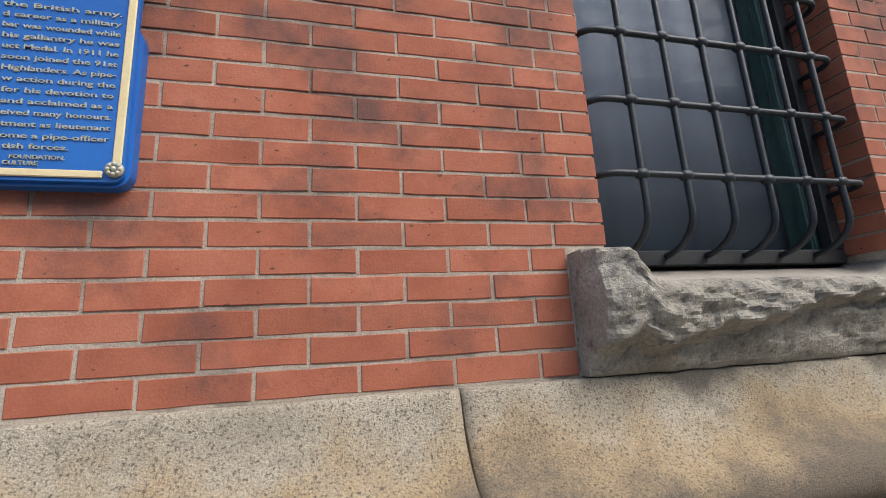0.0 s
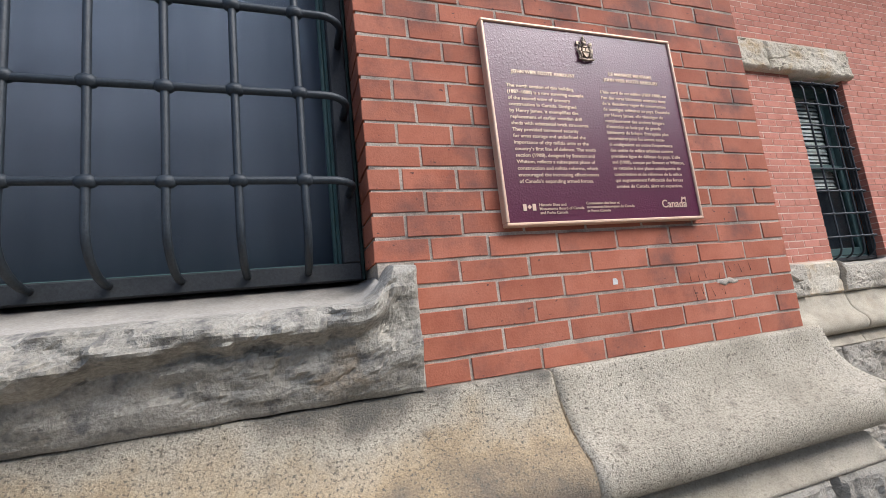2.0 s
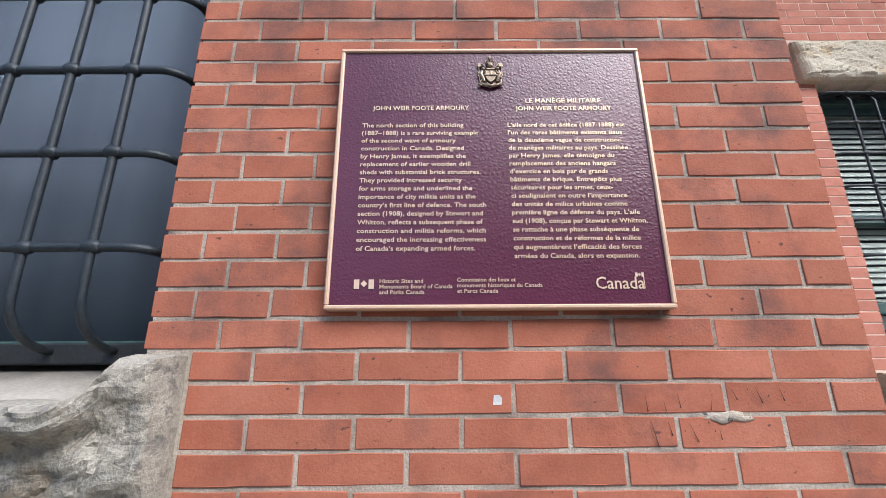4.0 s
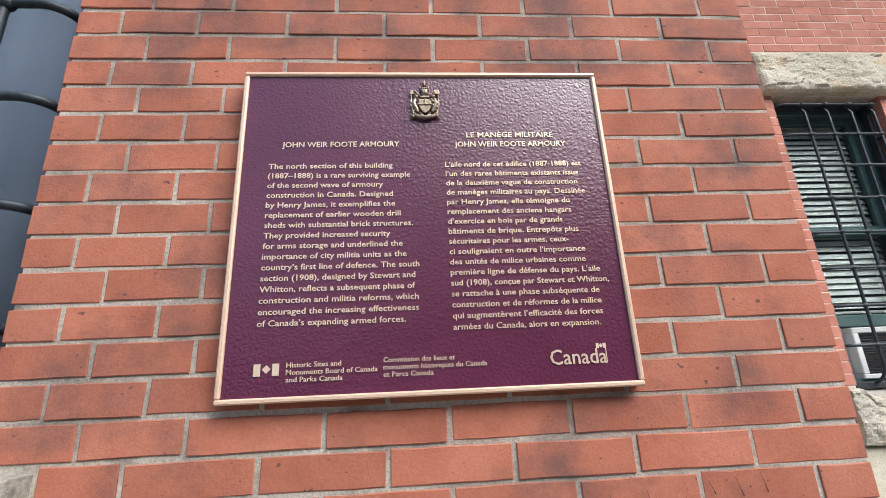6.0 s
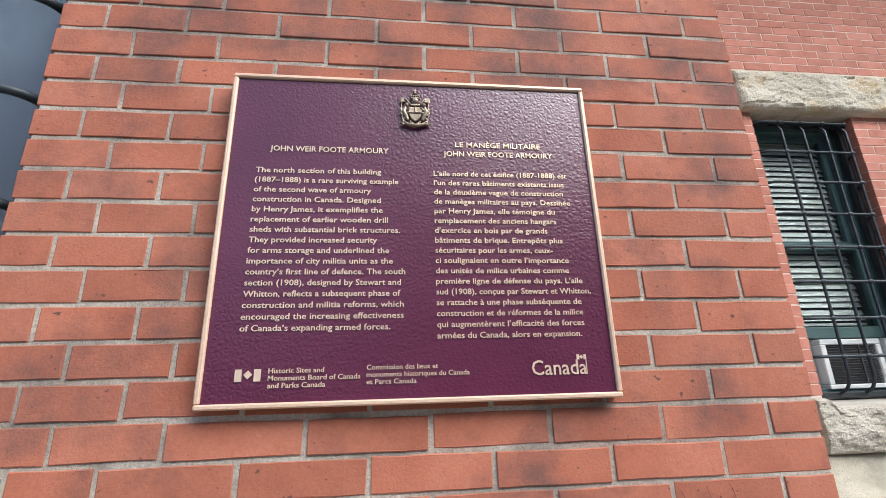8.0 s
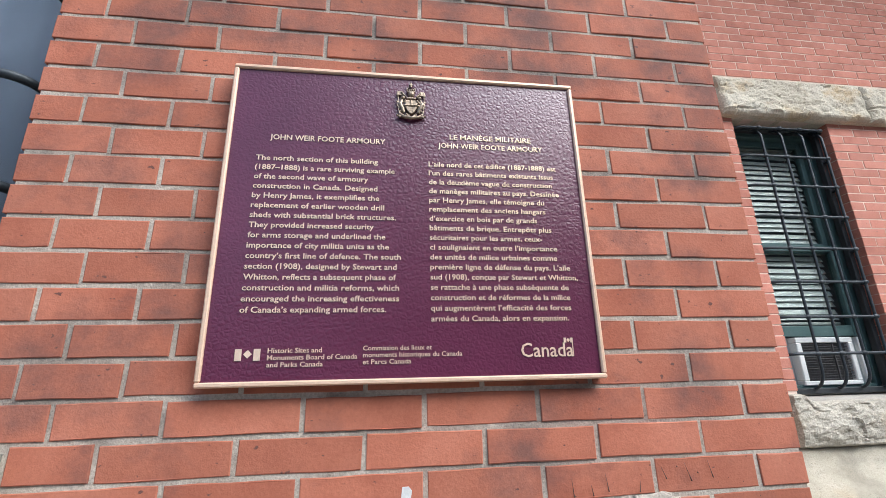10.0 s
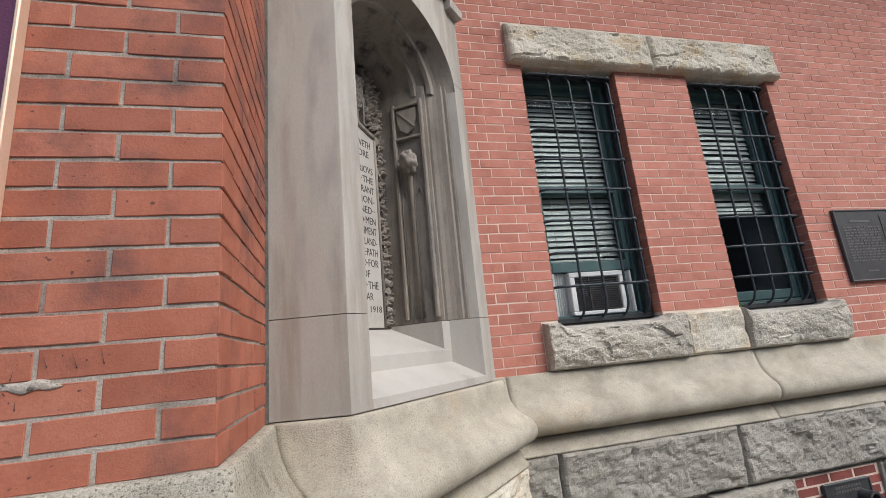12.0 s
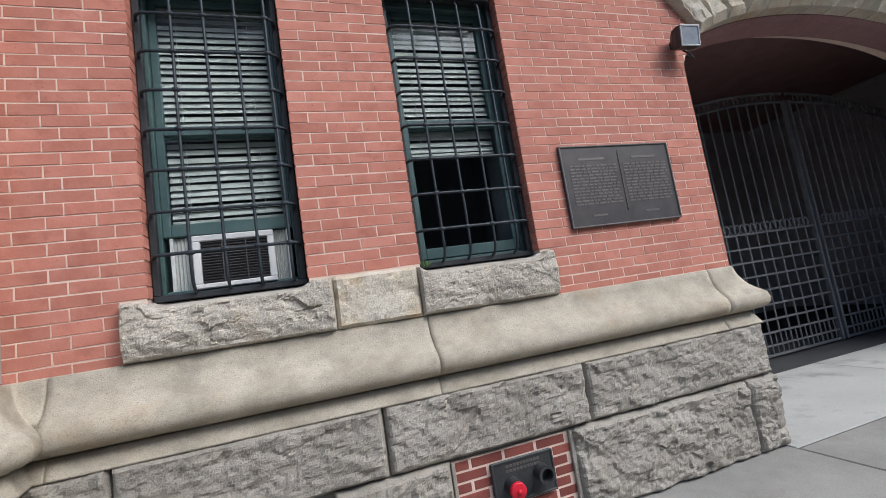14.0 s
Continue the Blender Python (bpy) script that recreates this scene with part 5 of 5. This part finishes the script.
# ---------------------------------------------------------------- plinth fittings
PY = WY - 0.075
pn = thing("brick_panel", "small dark red brick panel let into the plinth", "brick panel", kind="structure")
shape("mortar_bed", cuboid(4.135, 4.895, PY + 0.003, PY + 0.07, 0.0, 0.486, 0), MORTAR2, pn)
DBRICK = surf("dark red brick", [(0.17, 0.045, 0.035), (0.24, 0.07, 0.052)], 6, 0.85, 150, 0.15, 0.3, rand=0.15)
for row in range(8):
    x = 4.14 - (0.1 if row % 2 else 0)
    while x < 4.89:
        a, b = max(x, 4.138), min(x + 0.2, 4.892)
        if b - a > 0.03:
            shape("brick", cuboid(a + 0.006, b - 0.006, PY, PY + 0.03, 0.012 + row * 0.0595, 0.060 + row * 0.0595, 0.003), DBRICK, pn)
        x += 0.206
for x0, x1 in ((4.128, 4.150), (4.880, 4.905)):
    shape("edge_strip", cuboid(x0, x1, PY - 0.02, PY + 0.03, 0.0, 0.49, 0.004), GRANITE, pn)
fdc = thing("fire_hose_inlet", "black steel wall inlet with one red cap", "fire hose inlet")
shape("plate", cuboid(4.352, 4.745, PY - 0.022, PY, 0.195, 0.425, 0.008), STEEL, fdc)
for b in ((4.352, 4.745, 0.195, 0.207), (4.352, 4.745, 0.413, 0.425), (4.352, 4.364, 0.207, 0.413), (4.733, 4.745, 0.207, 0.413)):
    shape("rim", cuboid(b[0], b[1], PY - 0.028, PY - 0.022, b[2], b[3], 0.002), STEEL, fdc)
rr = random.Random(6)
bits = []
for z in (0.385, 0.36):
    x = 4.44
    while x < 4.66:
        w = rr.uniform(0.012, 0.02)
        bits.append(cuboid(x, x + w, PY - 0.0245, PY - 0.022, z, z + 0.014, 0))
        x += w + 0.006
shape("raised_writing", join(*bits), DARKLETTER, fdc)
c1 = shape("inlet", tube([(4.462, PY - 0.02, 0.29), (4.462, PY - 0.085, 0.285)], 0.047, 20), STEEL, fdc)
shape("cap", join(tube([(4.462, PY - 0.083, 0.286), (4.462, PY - 0.088, 0.2855), (4.462, PY - 0.112, 0.283), (4.462, PY - 0.116, 0.283)], 0.044, 20, [0.040, 0.047, 0.047, 0.042]),
                  tube([(4.462, PY - 0.114, 0.283), (4.462, PY - 0.128, 0.282)], 0.014, 12)), RED, c1, "red plastic cap", True)
ring = [[(4.655 + r * math.cos(a), PY - y, 0.315 + r * math.sin(a)) for y, r in ((0.02, 0.050), (0.075, 0.046), (0.08, 0.052), (0.10, 0.052), (0.10, 0.036), (0.03, 0.034))] for a in [2 * math.pi * i / 20 for i in range(21)]]
shape("inlet", loft(ring), STEEL, fdc, "open inlet without a cap")
shape("inlet_throat", tube([(4.655, PY - 0.022, 0.315), (4.655, PY - 0.032, 0.315)], 0.036, 16), JOINT, fdc)
shape("chain", tube([(4.51, PY - 0.05, 0.26), (4.54, PY - 0.04, 0.21), (4.58, PY - 0.03, 0.215), (4.60, PY - 0.025, 0.25)], 0.004, 6), STEEL, fdc)
drain = thing("brass_valve", "small tarnished brass drain valve in the brick panel", "valve")
shape("body", join(tube([(4.24, PY, 0.135), (4.24, PY - 0.05, 0.132)], 0.026, 14), blob((4.24, PY - 0.055, 0.131), 0.028, 0.02, 0.028, 12, 8)), BRASS, drain, smooth=True)
shape("spout", tube([(4.24, PY - 0.05, 0.131), (4.24, PY - 0.075, 0.118), (4.24, PY - 0.08, 0.08)], 0.012, 10), BRASS, drain, smooth=True)

vt = thing("basement_vent", "grey metal louvred basement vent in the plinth", "vent")
vy = WY - 0.06
shape("box", cuboid(2.67, 3.49, vy + 0.03, vy + 0.06, 0.0, 0.49, 0), JOINT, vt)
for b in ((2.68, 3.48, 0.430, 0.470), (2.68, 3.48, 0.02, 0.05), (2.68, 2.715, 0.05, 0.43), (3.445, 3.48, 0.05, 0.43)):
    shape("frame_strip", cuboid(b[0], b[1], vy - 0.02, vy + 0.03, b[2], b[3], 0.004), ALU, vt)
for i in range(8):
    shape("louvre", moved(cuboid(2.715, 3.445, -0.022, 0.022, -0.002, 0.002, 0.0008), pose(0, vy + 0.004, 0.082 + i * 0.046, 38, 0, 0)), ALU, vt)

# ---------------------------------------------------------------- lamp on the gate jamb
lp = thing("wall_lamp", "small black floodlight on the arch jamb", "wall lamp")
LM = pose(6.475, WY - 0.03, 3.085, 0, 0, 0)
LT = LM @ pose(0, 0, 0, 8, 0, -4)
body = loft([[Vector((x * k, y, z * k)) for x, z in ((-0.085, -0.075), (0.085, -0.075), (0.085, 0.085), (-0.085, 0.085))] for y, k in ((0.0, 0.55), (-0.05, 0.9), (-0.10, 1.0), (-0.145, 1.0))])
shape("housing", moved(body, LT), STEEL, lp)
for b in ((-0.087, 0.087, -0.077, -0.066), (-0.087, 0.087, 0.073, 0.087), (-0.087, -0.077, -0.066, 0.073), (0.077, 0.087, -0.066, 0.073)):
    shape("bezel", moved(cuboid(b[0], b[1], -0.156, -0.146, b[2], b[3], 0.002), LT), ALU, lp, "pale metal bezel strip")
shape("lens", moved(cuboid(-0.076, 0.076, -0.151, -0.1455, -0.065, 0.072, 0.002), LT), LENS, lp, "grey glass lens")
shape("bracket", moved(cuboid(-0.03, 0.03, -0.02, 0.032, -0.03, 0.03, 0.004), LM), STEEL, lp)
shape("cable", tube([(6.50, WY - 0.06, 3.02), (6.53, WY - 0.09, 2.97), (6.60, WY - 0.06, 2.96), (6.63, WY + 0.02, 3.02), (6.66, WY + 0.10, 3.06)], 0.007, 8), IRON, lp, smooth=True)

# ---------------------------------------------------------------- iron gate
GY = 3.3


def gate_leaf(x0, x1, label):
    g = thing("iron_gate", label, "gate", "gate leaves")

    def crown(x):
        k = (x - 10.4) / 3.9
        return 3.47 - 0.45 * k * k * 2.0
    for x in (x0 + 0.04, x1 - 0.04):
        shape("stile", cuboid(x - 0.018, x + 0.018, GY - 0.03, GY + 0.03, 0.03, crown(x), 0.005), GATEIRON, g)
    n = round((x1 - x0) / 0.19)
    xs = [x0 + 0.04 + (x1 - x0 - 0.08) * i / n for i in range(1, n)]
    for x in xs:
        shape("upright", tube([(x, GY, 0.05), (x, GY, crown(x) - 0.02)], 0.012, 6), GATEIRON, g)
    for z, h in ((0.05, 0.03), (0.17, 0.022), (0.33, 0.024), (0.49, 0.024), (0.68, 0.024), (0.87, 0.024), (1.06, 0.024), (1.25, 0.024), (1.43, 0.024), (1.62, 0.026)):
        shape("rail", cuboid(x0 + 0.06, x1 - 0.06, GY - 0.014, GY + 0.014, z - h / 2, z + h / 2, 0.002), GATEIRON, g)
    for x in [a + 0.095 for a in xs]:
        shape("picket", tube([(x, GY, 0.05), (x, GY, 0.33)], 0.009, 6), GATEIRON, g)
    for dz in (0.0, 0.13):
        shape("top_rail", tube([(x0 + 0.04 + (x1 - x0 - 0.08) * i / 16, GY, crown(x0 + (x1 - x0) * i / 16) - 0.02 + dz) for i in range(17)], 0.018, 6), GATEIRON, g)
    for x in xs:
        for sd in (-1, 1):
            a = [(x + sd * (0.050 + 0.040 * math.cos(radians(-95 + 27 * i))), GY, 1.695 + 0.058 * math.sin(radians(-95 + 27 * i))) for i in range(12)]
            shape("scroll", tube(a, 0.010, 6), GATEIRON, g)
        a = [(x + 0.05 * math.cos(2 * math.pi * i / 10), GY, crown(x) + 0.045 + 0.05 * math.sin(2 * math.pi * i / 10)) for i in range(11)]
        shape("ring", tube(a, 0.009, 6), GATEIRON, g)


gate_leaf(6.60, 10.39, "closed black iron gate leaf with scroll ornament")
gate_leaf(10.41, 14.15, "closed black iron gate leaf beside its twin")

# ---------------------------------------------------------------- bricks
def brick_mesh(length, height, seed):
    """A brick with slightly wavering, worn arrises."""
    r = random.Random(seed)
    c, w, n = 0.0016, 0.0011, max(2, round(length / 0.05))
    edge = [(i / n, 0) for i in range(n)] + [(1, 0)] + [(1 - i / n, 1) for i in range(n)] + [(0, 1)]
    edge = [(x * length + r.uniform(-w, w), z * height + r.uniform(-w, w), x, z) for x, z in edge]
    k = len(edge)
    v = [(x + (c if a < 0.01 else -c if a > 0.99 else 0), r.uniform(0, 0.0012), z + (c if b == 0 else -c)) for x, z, a, b in edge]
    v += [(x, c, z) for x, z, a, b in edge]
    v += [(x, 0.15, z) for x, z, a, b in edge]
    f = [tuple(range(k))]
    for s in (0, k):
        f += [(s + i, s + k + i, s + k + (i + 1) % k, s + (i + 1) % k) for i in range(k)]
    return v, f


BRICKS = {}


def brick_data(length, seed, material, jw, course):
    key = (round(length, 3), seed % 5, material.name)
    if key not in BRICKS:
        me = bpy.data.meshes.new("brick")
        v, f = brick_mesh(key[0], course - jw, hash((key[0], key[1])) & 0xffff)
        me.from_pydata(v, [], [q[::-1] for q in f])
        me.materials.append(material)
        BRICKS[key] = me
    return BRICKS[key]


def lay(parent, m, spans, near, one, rest, rng, base, jw, course=COURSE):
    """Courses of bricks. spans: (row, u0, u1, phase) stretches of running bond in the wall's own u and z; near(u, row): laid singly."""
    v, f = [], []
    singles = 0
    for row, u0, u1, phase, pitch in spans:
        k = math.floor((u0 - phase) / pitch)
        edges = [u0]
        while True:
            k += 1
            e = phase + k * pitch
            if e > u1 - 0.035:
                break
            if e > u0 + 0.035:
                edges.append(e)
        edges.append(u1)
        z = base + row * course + jw * 0.5
        for i, (a, b) in enumerate(zip(edges, edges[1:])):
            a2, b2 = a + (jw / 2 if i else 0), b - (jw / 2 if i < len(edges) - 2 else 0)
            out = rng.uniform(-0.0032, -0.0004)
            tilt = rng.uniform(-0.0016, 0.0016)
            if singles < 300 and near(a, row):
                ob = new("brick", brick_data(b2 - a2, rng.randrange(5), one, jw, course))
                ob.matrix_local = m @ pose(a2, out, z + tilt, 0, rng.uniform(-0.35, 0.35), 0)
                ob.parent = parent
                singles += 1
            else:
                bv, bf = brick_mesh(b2 - a2, course - jw, rng.randrange(9999))
                n0 = len(v)
                v += [m @ Vector((p[0] + a2, p[1] + out, p[2] + z + tilt)) for p in bv]
                f += [tuple(i2 + n0 for i2 in q[::-1]) for q in bf]
    if v:
        me = bpy.data.meshes.new("brick_field")
        me.from_pydata([tuple(p) for p in v], [], f)
        me.materials.append(rest)
        ob = new("brick_field", me)
        ob.parent = parent
        tagged(ob, kind="stuff")


rng = random.Random(4)
B1, B2 = 1.297, 1.280      # foot of the first course of either wall
HJ = JW / 2
left, spans = [], []
for row in range(0, 46):
    z = B1 + (row + 0.5) * COURSE
    odd = row % 2
    ph = -1.780 if odd else -1.672
    corner = 1.034 if odd else 0.928
    if z < 1.612:
        left += [(row, -4.6, -1.572, ph, 0.2175)]
        spans += [(row, -0.272, CX, corner, 0.2148)]
    elif W1[2] - 0.06 < z < 3.46:
        cut = -1.600 if odd else -1.537
        left += [(row, -4.6, cut - HJ, ph, 0.2175), (row, cut + HJ, W1[0], 0, 9.0)]
        c1, c2 = (-0.223, -0.052) if odd else (-0.285, -0.123)
        spans += [(row, W1[1], c1 - HJ, 0.05, 9.0), (row, c1 + HJ, c2 - HJ, 0.05, 9.0), (row, c2 + HJ, CX, corner, 0.2148)]
    else:
        left += [(row, -4.6, W1[0] - HJ, ph, 0.2175)]
        spans += [(row, W1[0] + HJ, CX, corner, 0.2148)]
spans.sort(key=lambda s: -s[1])
lay(wall_front, Matrix.Identity(4), spans, lambda u, r: r < 22, BRICK, BRICK_REST, rng, B1, JW)
lay(wall_front, Matrix.Identity(4), left, lambda u, r: r < 20 and -2.9 < u, BRICK, BRICK_REST, rng, B1 + 0.007, JW, 0.0655)
# the return of the corner
spans = [(row, 0.004, RY - 0.016, (0.2095 if row % 2 else 0.105), 0.2095) for row in range(46)]
lay(wall_front, Matrix.Translation((CX, 0, 0)) @ Matrix.Rotation(radians(90), 4, "Z"), spans, lambda u, r: False, BRICK, BRICK_REST, rng, B1, JW)

spans = []
COURSE2 = 0.0645
for row in range(0, 75):
    z = B2 + (row + 0.5) * COURSE2
    odd = row % 2
    ph = 3.608 if odd else 3.711
    free = [(2.0, 6.55)]
    if z < 1.595:
        cut = [(2.615, 5.040)]
    elif z < 3.445:
        cut = [(WA[0], WA[1]), (WB[0], WB[1])]
    elif z < 3.765:
        cut = [(2.625, 5.068)]
    else:
        cut = []
    if z > AZ:
        g = 0.05 if z > AZ + 0.30 else 0.0
        k = (z - AZ) / (AR + g)
        half = (AA + g) * math.sqrt(max(0, 1 - k * k)) if k < 1 else 0
        free = [(2.0, AX - half)] + ([(AX + half, 12.0)] if half else []) if half else [(2.0, 12.0)]
    for a, b in free:
        for c0, c1 in cut:
            if c0 > a and c1 < b:
                if a < 2.5 and z < 3.45:
                    spans.append((row, a, c0, 2.545 if odd else 2.620, 0.207))
                else:
                    spans.append((row, a, c0, ph, 0.206))
                a = c1
        spans.append((row, a, b, (5.171 if odd else 5.274) if a > 4.9 else ph, 0.2065))
spans.sort(key=lambda s: (s[0] > 24, s[1]))
lay(wall_back, Matrix.Translation((0, WY, 0)), spans, lambda u, r: r < 21 and 2.1 < u < 6.55, BRICK2, BRICK2_REST, rng, B2, 0.0074, COURSE2)
